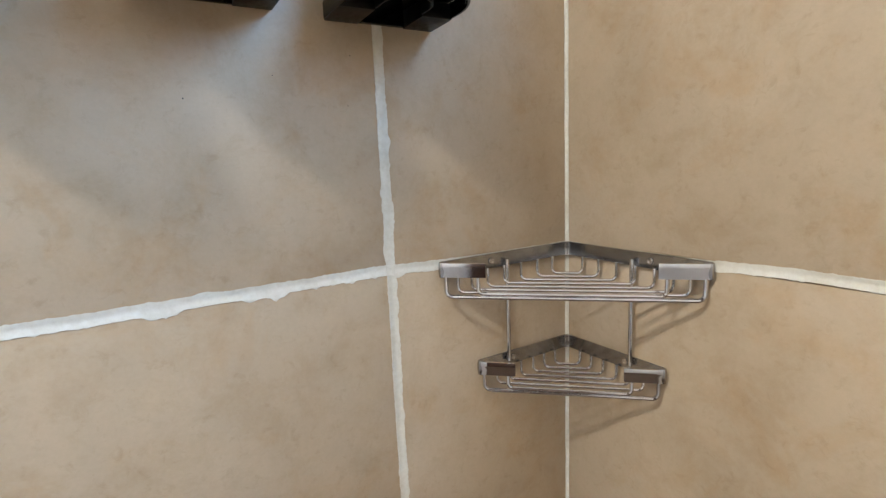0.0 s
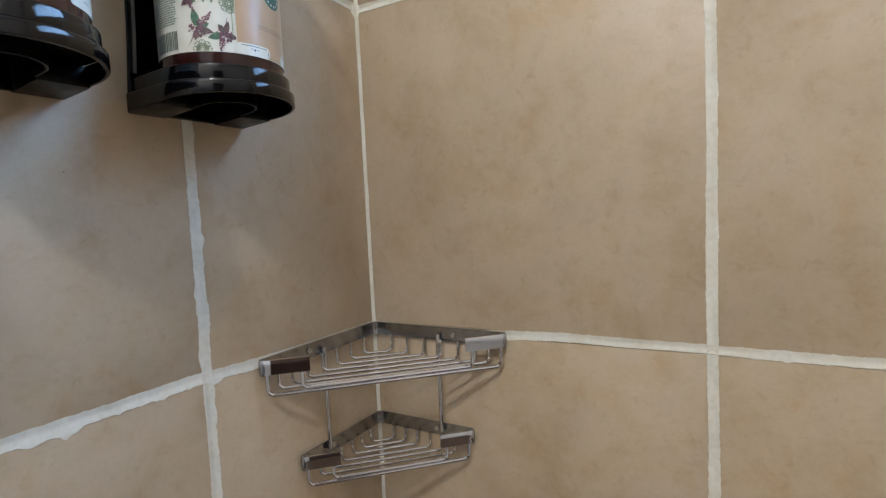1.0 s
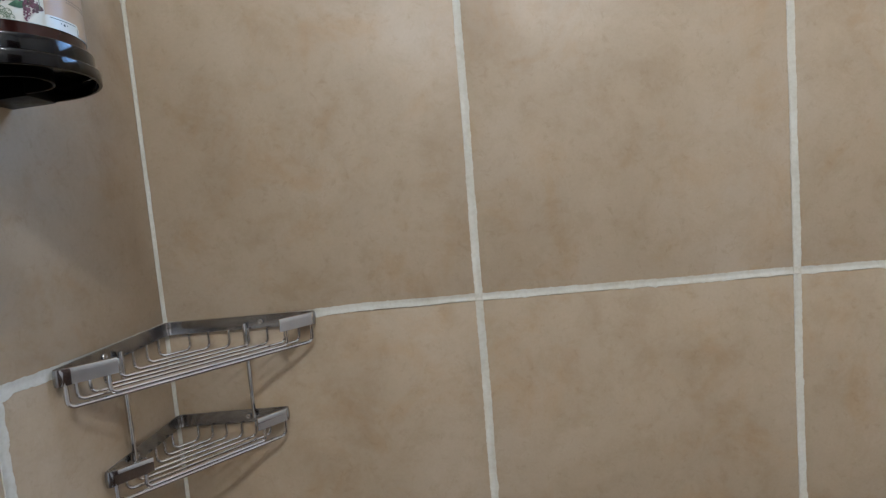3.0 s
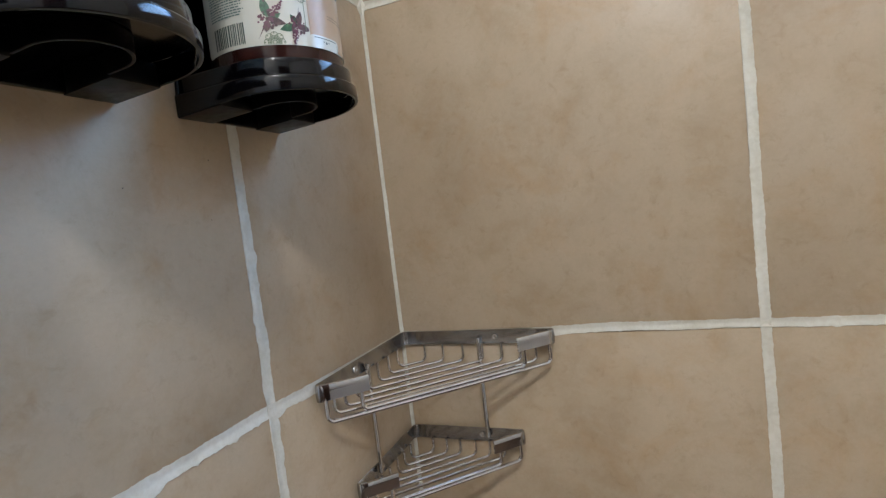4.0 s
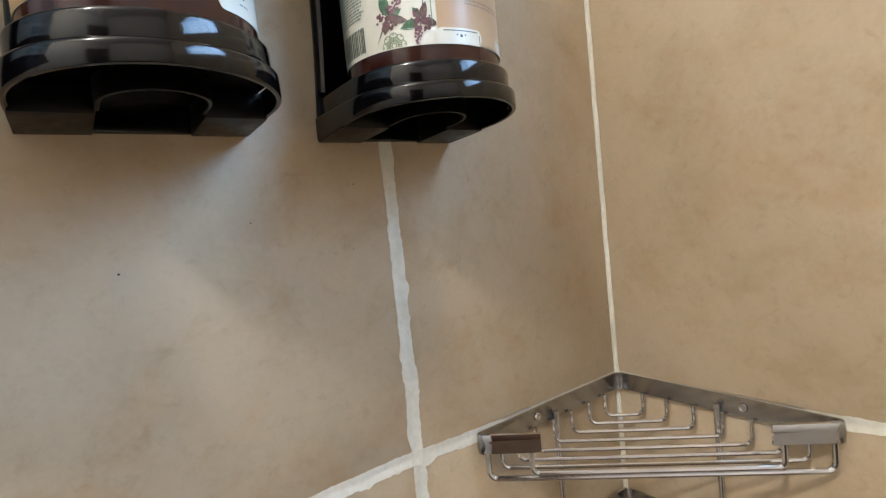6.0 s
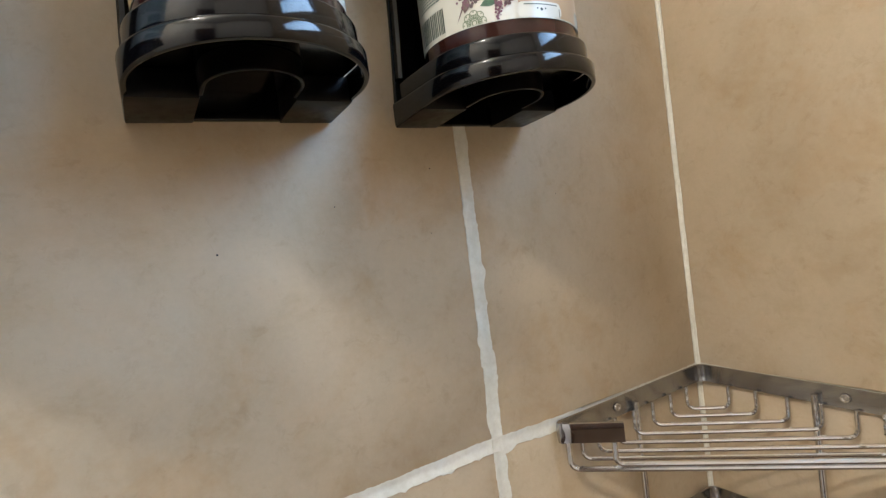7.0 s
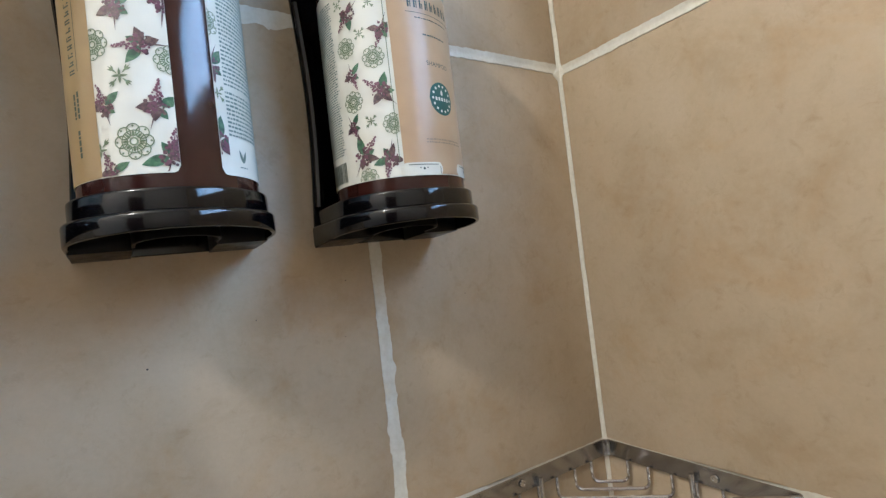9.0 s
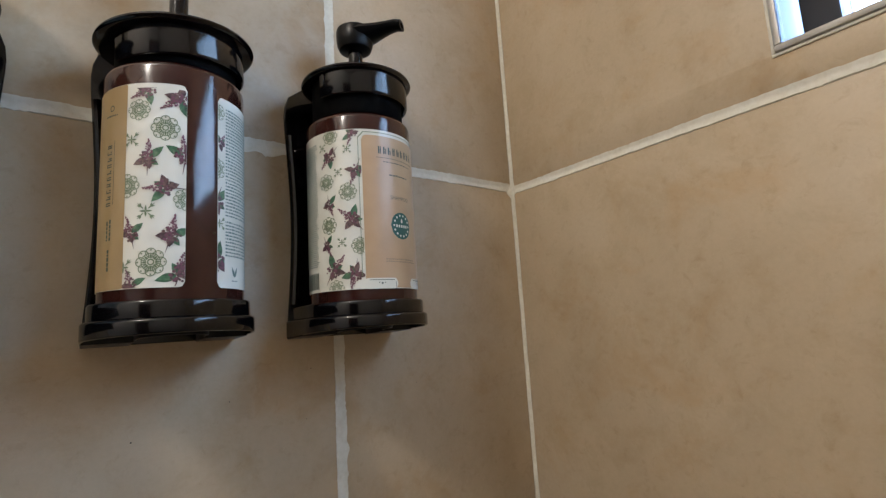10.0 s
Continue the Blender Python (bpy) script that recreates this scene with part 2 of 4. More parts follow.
def tube(points, radius, sides=10, bm=None):
    """A round wire along the points, with domed ends."""
    bm = bm or bmesh.new()
    pts = [Vector(p) for p in points]
    d = (pts[1] - pts[0]).normalized()
    side = d.orthogonal().normalized()
    rings = []
    for k, p in enumerate(pts):
        a = pts[max(k - 1, 0)]
        b = pts[min(k + 1, len(pts) - 1)]
        d = (b - a).normalized()
        side = (side - d * side.dot(d)).normalized()
        up = d.cross(side)
        rings.append([bm.verts.new(p + radius * (side * math.cos(2 * math.pi * j / sides) + up * math.sin(2 * math.pi * j / sides))) for j in range(sides)])
    for low, high in zip(rings, rings[1:]):
        for j in range(sides):
            n = (j + 1) % sides
            bm.faces.new((low[j], low[n], high[n], high[j]))
    bm.faces.new(rings[0][::-1])
    bm.faces.new(rings[-1])
    return bm


def strip(points, thick, z0, z1, bm=None):
    """An upright band of sheet metal along plan points, with softened edges."""
    bm = bm or bmesh.new()
    pts = [Vector((p[0], p[1], 0)) for p in points]
    soft = min(thick * 0.35, (z1 - z0) * 0.2)
    bulge = lambda k: 0.0006 * (1 - (2 * k / 6 - 1) ** 2)
    inside = [(-thick / 2 + bulge(k), z0 + (z1 - z0) * k / 6) for k in range(7)]
    outside = [(thick / 2 + bulge(k), z0 + (z1 - z0) * k / 6) for k in range(6, -1, -1)]
    section = inside + [(0, z1 + soft)] + outside + [(0, z0 - soft)]
    rings = []
    for k, p in enumerate(pts):
        d = (pts[min(k + 1, len(pts) - 1)] - pts[max(k - 1, 0)]).normalized()
        n = Vector((-d.y, d.x, 0))
        rings.append([bm.verts.new(p + n * o + Vector((0, 0, z))) for o, z in section])
    m = len(section)
    for low, high in zip(rings, rings[1:]):
        for j in range(m):
            bm.faces.new((low[j], low[(j + 1) % m], high[(j + 1) % m], high[j]))
    bm.faces.new(rings[0][::-1])
    bm.faces.new(rings[-1])
    return bm


# ---- the shower's shell ----
PITCH, JOINT = 0.33, 0.0066
WEST, SOUTH, TOP = -2.05, -2.30, 2.75
ROW = [k * PITCH - (0.0028 if k == 4 else 0) for k in range(10)]


# hand-laid joints climb a little away from the corner
CLIMB = {ROW[4]: lambda u: 0.0038 * min(max(u - 0.13, 0.0) / 0.08, 1.0) - 0.0024}
CLIMB_NORTH = {ROW[4]: CLIMB[ROW[4]], ROW[5]: lambda u: 0.0015 + 0.026 * min(max(u, 0.0), 0.55)}


def structure(name, bm, mat, label):
    return tagged(new(name, mesh_of(name, bm, mat)), label, kind="structure")


def pierced(y0, y1, z0, z1, hole, x0, x1):
    """A wall slab across x with a square opening through it."""
    hy0, hy1, hz0, hz1 = hole
    bm = bmesh.new()
    ys, zs = (y0, hy0, hy1, y1), (z0, hz0, hz1, z1)
    front, back = {}, {}
    for store, x in ((front, x0), (back, x1)):
        for i, y in enumerate(ys):
            for j, z in enumerate(zs):
                store[i, j] = bm.verts.new((x, y, z))
        for i in range(3):
            for j in range(3):
                if (i, j) != (1, 1):
                    bm.faces.new((store[i, j], store[i + 1, j], store[i + 1, j + 1], store[i, j + 1]))
    loop = [(1, 1), (2, 1), (2, 2), (1, 2)]
    rim = [(0, 0), (1, 0), (2, 0), (3, 0), (3, 1), (3, 2), (3, 3), (2, 3), (1, 3), (0, 3), (0, 2), (0, 1)]
    for ring in (loop, rim):
        for a, b in zip(ring, ring[1:] + ring[:1]):
            bm.faces.new((front[a], front[b], back[b], back[a]))
    return bm


BED = 0.007
wall_north = structure("wall_north", box((WEST, BED, 0), (0.13, 0.13, TOP)), GROUT, "wall clad in sand-coloured ceramic tiles with white grout")
wall_east = structure("wall_east", pierced(SOUTH, BED, 0, TOP, (WY0, WY1, WZ0, WZ1), BED, 0.13), GROUT, "tiled shower wall with a small aluminium window")
wall_west = structure("wall_west", box((WEST - 0.13, SOUTH, 0), (WEST, 0.13, TOP)), PLASTER, "white painted bathroom wall with an added door")
wall_south = structure("wall_south", box((WEST - 0.13, SOUTH - 0.13, 0), (0.13, SOUTH, TOP)), PLASTER, "white painted bathroom wall")
floor = structure("floor", box((WEST - 0.13, SOUTH - 0.13, -0.1), (0.13, 0.13, 0)), FLOORING, "brown ceramic shower floor")
ceiling = structure("ceiling", box((WEST - 0.13, SOUTH - 0.13, TOP), (0.13, 0.13, TOP + 0.1)), PLASTER, "white painted plaster ceiling")

# ---- the window ----
window = tagged(thing("window_1", 0, 0, 0, "small grey aluminium window in the tiled wall", "window"), kind="structure")


def frame_bars(y0, y1, z0, z1, x0, x1, width, mat, name, parent, round_by=0.0012):
    bars = [((x0, y0, z0), (x1, y1, z0 + width)), ((x0, y0, z1 - width), (x1, y1, z1)),
            ((x0, y0, z0 + width), (x1, y0 + width, z1 - width)), ((x0, y1 - width, z0 + width), (x1, y1, z1 - width))]
    return [part(name, box(lo, hi, round_by), mat, parent) for lo, hi in bars]


frame_bars(WY0, WY1, WZ0, WZ1, -0.0030, 0.0065, 0.0046, ALUMINIUM, "window_frame", window)
frame_bars(WY0 - 0.0024, WY1 + 0.0024, WZ0 - 0.0024, WZ1 + 0.0024, -0.0010, 0.006, 0.0022, GROUT, "sealant_bead", window, 0.0006)
# frosted fixed light beside the jamb, meeting stile, and the clear pane
part("frosted_pane", box((0.0075, WY1 - 0.0148, WZ0 + 0.001), (0.0105, WY1 - 0.0004, WZ1 - 0.001)), FROST, window, "frosted glass strip lit from outside")
# near-black colour holds the stile's own shade against the daylight behind
STILE = material("backlit stile shade", (0.008, 0.012, 0.024), 0.5)[0]
part("meeting_stile", box((0.0070, WY1 - 0.0356, WZ0 + 0.001), (0.0190, WY1 - 0.0150, WZ1 - 0.001), 0.001), STILE, window, "meeting stile, coloured dark as if backlit")
part("frosted_pane", box((0.0075, WY1 - 0.0405, WZ0 + 0.001), (0.0105, WY1 - 0.0358, WZ1 - 0.001)), FROST, window)
part("sash_rail", box((0.0075, WY0 + 0.001, WZ0 + 0.0008), (0.0190, WY1 - 0.0410, WZ0 + 0.0052), 0.001), ALUMINIUM, window)
pane = part("pane", box((0.0110, WY0 + 0.001, WZ0 + 0.0056), (0.0140, WY1 - 0.0410, WZ1 - 0.001)), GLASS, window, "clear glass pane")
pane.visible_shadow = False
structure("backdrop", box((2.6, -6.0, -2.0), (2.62, 5.0, 7.0)), HAZE, "bright hazy daylight outside the window")


# ---- unseen door, added as a dark surface for the rack's chrome to reflect ----
door = tagged(thing("door_1", WEST, -1.80, 0, "added dark brown door, out of view, reflected in the chrome", "door"), kind="structure")
part("leaf", box((0.002, -0.40, 0.006), (0.038, 0.40, 2.06), 0.003), WOOD, door)
for y, z in ((-0.19, 0.58), (0.19, 0.58), (-0.19, 1.50), (0.19, 1.50)):
    part("raised_panel", box((0.036, y - 0.14, z - 0.38), (0.046, y + 0.14, z + 0.38), 0.006), WOOD, door)
for lo, hi in (((0.002, -0.47, 0.0), (0.030, -0.405, 2.13)), ((0.002, 0.405, 0.0), (0.030, 0.47, 2.13)), ((0.002, -0.404, 2.065), (0.030, 0.404, 2.13))):
    part("door_frame", box(lo, hi, 0.003), WOOD, door)
part("door_handle", tube(fillet([(0.04, 0.34, 1.02), (0.085, 0.34, 1.02), (0.085, 0.22, 1.02)], 0.012), 0.008), CHROME, door, "chrome lever handle of the added door")


# ---- ceiling lamp ----
light = thing("ceiling_lamp", LAMP[0], LAMP[1], TOP, "round white ceiling lamp with a bare warm globe", "lamp")
part("base", lathe([(0, 0), (0.085, 0), (0.085, -0.02), (0.075, -0.028), (0, -0.028)], 40), WHITE, light)
part("socket", lathe([(0, -0.0285), (0.030, -0.0285), (0.034, -0.06), (0.028, -0.10), (0, -0.10)], 32), WHITE, light)


# ---- two-tier corner rack ----
rack = thing("corner_shelf", 0, 0, 1.22, "two-tier chrome wire corner shelf fixed to tiled walls", "shelf")


def diag(pts):
    """The mirror image of plan points across the corner's bisector."""
    return [(p[1], p[0], *p[2:]) for p in pts]


def tier(parent, name, leg, top, band, drop, risers, tab):
    """One basket: a sheet-metal rim with folded ends, and nested wires beneath."""
    basket = part(name, strip(fillet([(p[0], p[1], 0) for p in (
        (-leg + 0.007, -0.010), (-leg, -0.003), (-0.003, -0.003), (-0.003, -leg), (-0.010, -leg + 0.007))], 0.0062, 10), 0.0016, top - band, top), RIM, parent, "polished sheet-metal rim with folded ends")
    for flip in (False, True):
        # the rounded lip of a folded end
        lip = bmesh.new()
        rings = []
        a = (-leg + 0.0022, -0.0052), (-leg + tab + 0.0004, -0.0034 - tab)
        for k in range(9):
            f = k / 8
            px, py = a[0][0] + (a[1][0] - a[0][0]) * f, a[0][1] + (a[1][1] - a[0][1]) * f
            reach = 0.0028 * min(1.0, math.sin(math.pi * min(f * 4, 0.5)) + 0.25)
            prof = [(reach * (0.62 - 0.10 * (1 - j / 4)), -band * (0.97 - 0.13 * j)) for j in range(5)]
            prof += [(reach * (0.62 + 0.14 * math.sin(radians(w)) if w < 30 else 0.30 + 0.38 * math.cos(radians(w - 30))), -band * (0.40 - 0.38 * w / 90)) for w in (10, 30, 45, 60, 75, 90)]
            prof += [(-0.0006, 0.0), (-0.0006, -band * 0.97)]
            ring = [(px - o * 0.70, py - o * 0.70, top + z) for o, z in prof]
            rings.append([lip.verts.new((q[1], q[0], q[2]) if flip else q) for q in ring])
        for p, q in zip(rings, rings[1:]):
            for j in range(len(p)):
                lip.faces.new((p[j], p[(j + 1) % len(p)], q[(j + 1) % len(p)], q[j]))
        lip.faces.new(rings[0])
        lip.faces.new(rings[-1])
        bmesh.ops.recalc_face_normals(lip, faces=lip.faces[:])
        part("folded_end", lip, LIP, basket, "rounded lip at the rim's end")
    low = top - drop
    for s in risers:
        pts = [(-s, -0.0062, top - band * 0.9), (-s, -0.0062, low), (-0.0062, -s, low), (-0.0062, -s, top - band * 0.9)]
        part("wire", tube(fillet(pts, 0.0055), 0.0015), CHROME, basket)
    # front wire under the folded ends
    e = leg - 0.006
    pts = [(-e, -0.0085, top - band * 0.7), (-e, -0.0085, low - 0.0012), (-0.0085, -e, low - 0.0012), (-0.0085, -e, top - band * 0.7)]
    part("front_wire", tube(fillet(pts, 0.0055), 0.0019), CHROME, basket)
    # guard wire rising to the tips of the folded ends
    a = tab - 0.006
    pts = [(-leg + a + 0.0016, -0.0046 - a, top - band * 0.98), (-leg + a + 0.0016, -0.0046 - a, low + 0.002), (-0.0046 - a, -leg + a + 0.0016, low + 0.002), (-0.0046 - a, -leg + a + 0.0016, top - band * 0.98)]
    part("guard_wire", tube(fillet(pts, 0.0045), 0.0018), CHROME, basket)
    # screws that hold the rim
    for flip in (False, True):
        s = leg * 0.63
        bm = lathe([(0, 0.0004), (0.0012, 0.0005), (0.0016, 0.0009), (0.0027, 0.0008), (0.0031, 0.0), (0, 0)], 20)
        turn = pose(-s, -0.0038, top - band * 0.5, 90) if not flip else pose(-0.0038, -s, top - band * 0.5, 0, -90)
        bm.transform(turn)
        part("screw_head", bm, CHROME, basket, "round chrome screw head")
    return basket


tier(rack, "upper_basket", 0.161, 1.3195 - 1.22, 0.0130, 0.0290, (0.027, 0.047, 0.068, 0.0885, 0.108, 0.126, 0.141), 0.030)
tier(rack, "lower_basket", 0.123, 1.2200 - 1.22, 0.0130, 0.0265, (0.024, 0.039, 0.054, 0.070, 0.085, 0.100), 0.026)
for flip in (False, True):
    for s, r in ((0.0850, 0.0022),):
        p = [(-s, -0.0062, 1.313 - 1.22), (-s, -0.0062, 1.2125 - 1.22)]
        part("post", tube(diag(p) if flip else p, r, 12), CHROME, rack, "upright chrome rod between the tiers")


# ---- wall dispensers: holder and pump bottle ----
SIZE = 1.04
AXIS = -0.0398
PLACES = ((-0.1995, 1.5105), (-0.3262, 1.5132), (-0.4585, 1.5132))


def holder_outline(r, back, y_back, n=28):
    """A D: a half circle to the front, straight to the wall."""
    pts = []
    for k in range(n + 1):
        a = radians(180 + 180 * k / n)
        pts.append((r * math.cos(a), AXIS + r * math.sin(a)))
    return pts + [(back, y_back), (-back, y_back)]


def cup_ring(r, back, y_back, levels):
    """A D-shaped ring swept from (outward, height) levels, closed round."""
    bm = bmesh.new()
    rings = [[bm.verts.new((x, y, z)) for x, y in holder_outline(r + d, back + min(d, 0), y_back + min(d, 0) * 0.5, 60)] for d, z in levels]
    n = len(rings[0])
    for a, b in zip(rings, rings[1:] + rings[:1]):
        for k in range(n):
            bm.faces.new((a[k], a[(k + 1) % n], b[(k + 1) % n], b[k]))
    return bm


def slant(bm):
    """The underside rises a little from the wall to the front."""
    for v in bm.verts:
        v.co.z += 0.0050 * min(1.0, max(0.0, -v.co.y / 0.085)) * max(0.0, 1 - v.co.z / 0.012)
    return bm


def build_holder(x, z):
    h = thing("dispenser_holder", x, 0, z, "glossy black plastic bottle holder screwed to the tiles", "holder", "bottle holders on the wall", 0, SIZE)
    # back plate: waisted sides and round shoulders
    side = []
    for k in range(25):
        z = 0.192 * k / 24
        w = 0.0434 - 0.0042 * math.sin(math.pi * min(z / 0.165, 1.0)) ** 1.2
        if z > 0.168:
            w = 0.0434 - 0.014 + math.sqrt(max(0.014 ** 2 - (z - 0.168) ** 2 * (0.014 / 0.024) ** 2, 0))
        side.append((w, z))
    outline = [(-w, z) for w, z in side] + [(w, z) for w, z in side[::-1]]
    bm = slab(outline, 0.0, 0.0030)
    bm.transform(Matrix(((1, 0, 0, 0), (0, 0, -1, 0), (0, 1, 0, 0), (0, 0, 0, 1))))
    bevel(bm, 0.0010, 3, 50)
    part("back_plate", bm, BLACK, h)
    # raised ribs along the plate's edges
    for sgn in (-1, 1):
        pts = [(sgn * (w - 0.0028), -0.0040, z) for w, z in side[3:20]]
        part("edge_rib", tube(pts, 0.0026, 8), BLACK, h)
    # stepped cup, open below
    bm = cup_ring(0.0440, 0.0434, -0.0005, [(-0.0020, 0.0004), (-0.0011, 0.0), (-0.0003, 0.0004), (0, 0.0011), (0, 0.0108), (-0.0002, 0.0118), (-0.0009, 0.0126), (-0.0020, 0.0130)])
    part("lower_ring", slant(bm), BLACK, h)
    bm = cup_ring(0.0414, 0.0405, -0.004, [(-0.0022, 0.0127), (-0.0002, 0.0127), (0, 0.0133), (0, 0.0207), (-0.0002, 0.0214), (-0.0006, 0.0218), (-0.0022, 0.0219)])
    part("upper_ring", bm, BLACK, h)
    part("cup_floor", slab(holder_outline(0.0408, 0.0400, -0.0042), 0.0125, 0.0136), BLACK, h)
    # blocks against the wall on both sides of an arched drain
    for sgn in (-1, 1):
        block = [(sgn * 0.0183, -0.0006), (sgn * 0.0432, -0.0006), (sgn * 0.0434, -0.025), (sgn * 0.0431, -0.0312), (sgn * 0.0183, -0.0312)]
        bm = slab(block[::sgn], -0.0006, 0.0122)
        bevel(bm, 0.0005, 2, 50)
        part("wall_block", slant(bm), SATIN, h)
    arc_at = lambda r: [(r, -0.0308)] + [(r * math.cos(radians(a)), -0.0405 + r * math.sin(radians(a))) for a in range(360, 179, -6)] + [(-r, -0.0308)]
    outer, inner = arc_at(0.0186), arc_at(0.0172)[::-1]
    bm = slab(outer + inner, 0.0006, 0.0124)
    bevel(bm, 0.0003, 1, 50)
    part("drain_arch", slant(bm), SATIN, h)
    return h


R_BOTTLE = 0.0376


def wrap(polys, radius, phi0, thick=0.00012):
    """Thin film pieces, given flat as (along, up) in metres, laid round the bottle from the angle phi0."""
    bm = bmesh.new()
    for poly in polys:
        verts = []
        for u, v in poly:
            a = radians(phi0) + u / R_BOTTLE
            verts.append(bm.verts.new(((radius + thick) * math.cos(a), (radius + thick) * math.sin(a), v)))
        if len(verts) >= 3:
            try:
                bm.faces.new(verts)
            except ValueError:
                pass
    return bm


def rect(u0, u1, v0, v1, step=0.003):
    """A rectangle cut into narrow upright pieces, so that it bends."""
    n = max(1, int(math.ceil((u1 - u0) / step)))
    return [[(u0 + (u1 - u0) * k / n, v0), (u0 + (u1 - u0) * (k + 1) / n, v0), (u0 + (u1 - u0) * (k + 1) / n, v1), (u0 + (u1 - u0) * k / n, v1)] for k in range(n)]


def film(u0, u1, v0, v1, r):
    """A label with rounded corners, in narrow upright pieces."""
    out = []
    n = max(8, int((u1 - u0) / 0.0012))

    def inset(u):
        d = min(u - u0, u1 - u)
        return r - math.sqrt(max(r * r - (r - d) ** 2, 0)) if d < r else 0.0
    for k in range(n):
        a, b = u0 + (u1 - u0) * k / n, u0 + (u1 - u0) * (k + 1) / n
        out.append([(a, v0 + inset(a)), (b, v0 + inset(b)), (b, v1 - inset(b)), (a, v1 - inset(a))])
    return out


def disc(u, v, r, n=10):
    return [(u + r * math.cos(2 * math.pi * k / n), v + r * math.sin(2 * math.pi * k / n)) for k in range(n)]


def hoop(u, v, r, w, n=20):
    out = []
    for k in range(n):
        a, b = 2 * math.pi * k / n, 2 * math.pi * (k + 1) / n
        out.append([(u + q * math.cos(c), v + q * math.sin(c)) for q, c in ((r, a), (r, b), (r - w, b), (r - w, a))])
    return out


def leaf(u, v, length, width, turn, n=6):
    a = radians(turn)
    edge = [(length * k / n, width * math.sin(math.pi * (k / n) ** 0.8)) for k in range(n + 1)]
    pts = edge + [(x, -y) for x, y in edge[-2:0:-1]]
    return [(u + x * math.cos(a) - y * math.sin(a), v + x * math.sin(a) + y * math.cos(a)) for x, y in pts]


def sprig(rng, u, v, size, spike, leaves):
    """A sprig: pointed plum leaves round a tuft, a green leaf, a tapering spike of berries and a stalk."""
    plum, green, pink = [], [], []

    def off(d, along, across=0.0):
        a = radians(d)
        return u + size * (along * math.cos(a) - across * math.sin(a)), v + size * (along * math.sin(a) + across * math.cos(a))
    for d in (leaves + 155, leaves - 120):
        plum.append(leaf(*off(d, 0.02), size * rng.uniform(0.30, 0.42), size * rng.uniform(0.085, 0.11), d + rng.uniform(-8, 8)))
    for k in range(40):
        (plum if k % 4 else pink).append(disc(*off(rng.uniform(0, 360), 0.25 * rng.random() ** 0.7), size * rng.uniform(0.022, 0.05), 7))
    green.append(leaf(*off(leaves, 0.05), size * rng.uniform(0.46, 0.54), size * 0.115, leaves))
    green.append(leaf(*off(leaves - 75, 0.05), size * 0.30, size * 0.085, leaves - 75))
    pink.append(leaf(*off(spike, 0.0), size * 0.56, size * 0.012, spike))
    for k in range(34):
        f = (k + rng.random()) / 34
        pink.append(disc(*off(spike, 0.14 + 0.46 * f, rng.uniform(-1, 1) * 0.13 * (1.08 - f)), size * rng.uniform(0.017, 0.034) * (1.2 - 0.5 * f), 6))
    for k in range(8):
        pink.append(disc(*off(rng.uniform(0, 360), rng.uniform(0.04, 0.24)), size * rng.uniform(0.018, 0.032), 6))
    plum.append(leaf(*off(spike + 180, 0.05), size * 0.50, size * 0.014, spike + 180 + rng.uniform(-14, 14)))
    return plum, green, pink


def rosette(u, v, r):
    """A tile-like medallion of fine crossing lines."""
    out = hoop(u, v, r * 0.60, r * 0.055) + hoop(u, v, r * 0.22, r * 0.08, 12)
    for k in range(8):
        a = math.pi * k / 4
        out += hoop(u + r * 0.60 * math.cos(a), v + r * 0.60 * math.sin(a), r * 0.34, r * 0.06, 12)
        out.append(leaf(u + r * 0.24 * math.cos(a), v + r * 0.24 * math.sin(a), r * 0.34, r * 0.06, 45 * k))
        out.append(disc(u + r * 0.80 * math.cos(a), v + r * 0.80 * math.sin(a), r * 0.06, 6))
    return out


def crosslet(u, v, r):
    out = hoop(u, v, r * 0.16, r * 0.07, 8)
    for k in range(4):
        out.append(leaf(u, v, r * 0.62, r * 0.10, 90 * k))
        a = math.pi * k / 2 + math.pi / 4
        out.append(leaf(u + r * 0.25 * math.cos(a), v + r * 0.25 * math.sin(a), r * 0.95, r * 0.07, 90 * k + 45))
        for t in (-28, 28):
            out.append(leaf(u + r * 0.62 * math.cos(a), v + r * 0.62 * math.sin(a), r * 0.45, r * 0.085, 90 * k + 45 + t))
    return out


V0, V1 = 0.0290, 0.1370


def pattern(label, motifs, lo, hi, seed):
    """Sprigs (s) with the directions of spike and leaf, medallions (m) and crosslets (c) at (kind, angle, height, size) on a label's cream part."""
    rng = random.Random(seed)
    plum, green, pink, sage = [], [], [], []
    for kind, phi, up, size, *ways in motifs:
        u, v = arc(phi - lo), V0 + (V1 - V0) * up
        if kind == "s":
            a, b, d = sprig(rng, u, v, 0.001 * size, *ways)
            plum, green, pink = plum + a, green + b, pink + d
        elif kind == "m":
            sage += rosette(u, v, 0.001 * size)
        else:
            sage += crosslet(u, v, 0.001 * size)
    end = arc(hi - lo)
    clip = lambda polys: [[(min(max(u, 0), end), min(max(v, V0 + 0.0004), V1 - 0.0004)) for u, v in p] for p in polys]
    for name, polys, rad, mat in (("leaf_print", green, 0.00036, GREEN), ("petal_print", plum, 0.00042, PURPLE), ("berry_print", pink, 0.00048, PINK), ("medallion_print", sage, 0.00036, SAGE)):
        tagged(part(name, wrap(clip(polys), R_BOTTLE + rad, lo), mat, label), kind="stuff")


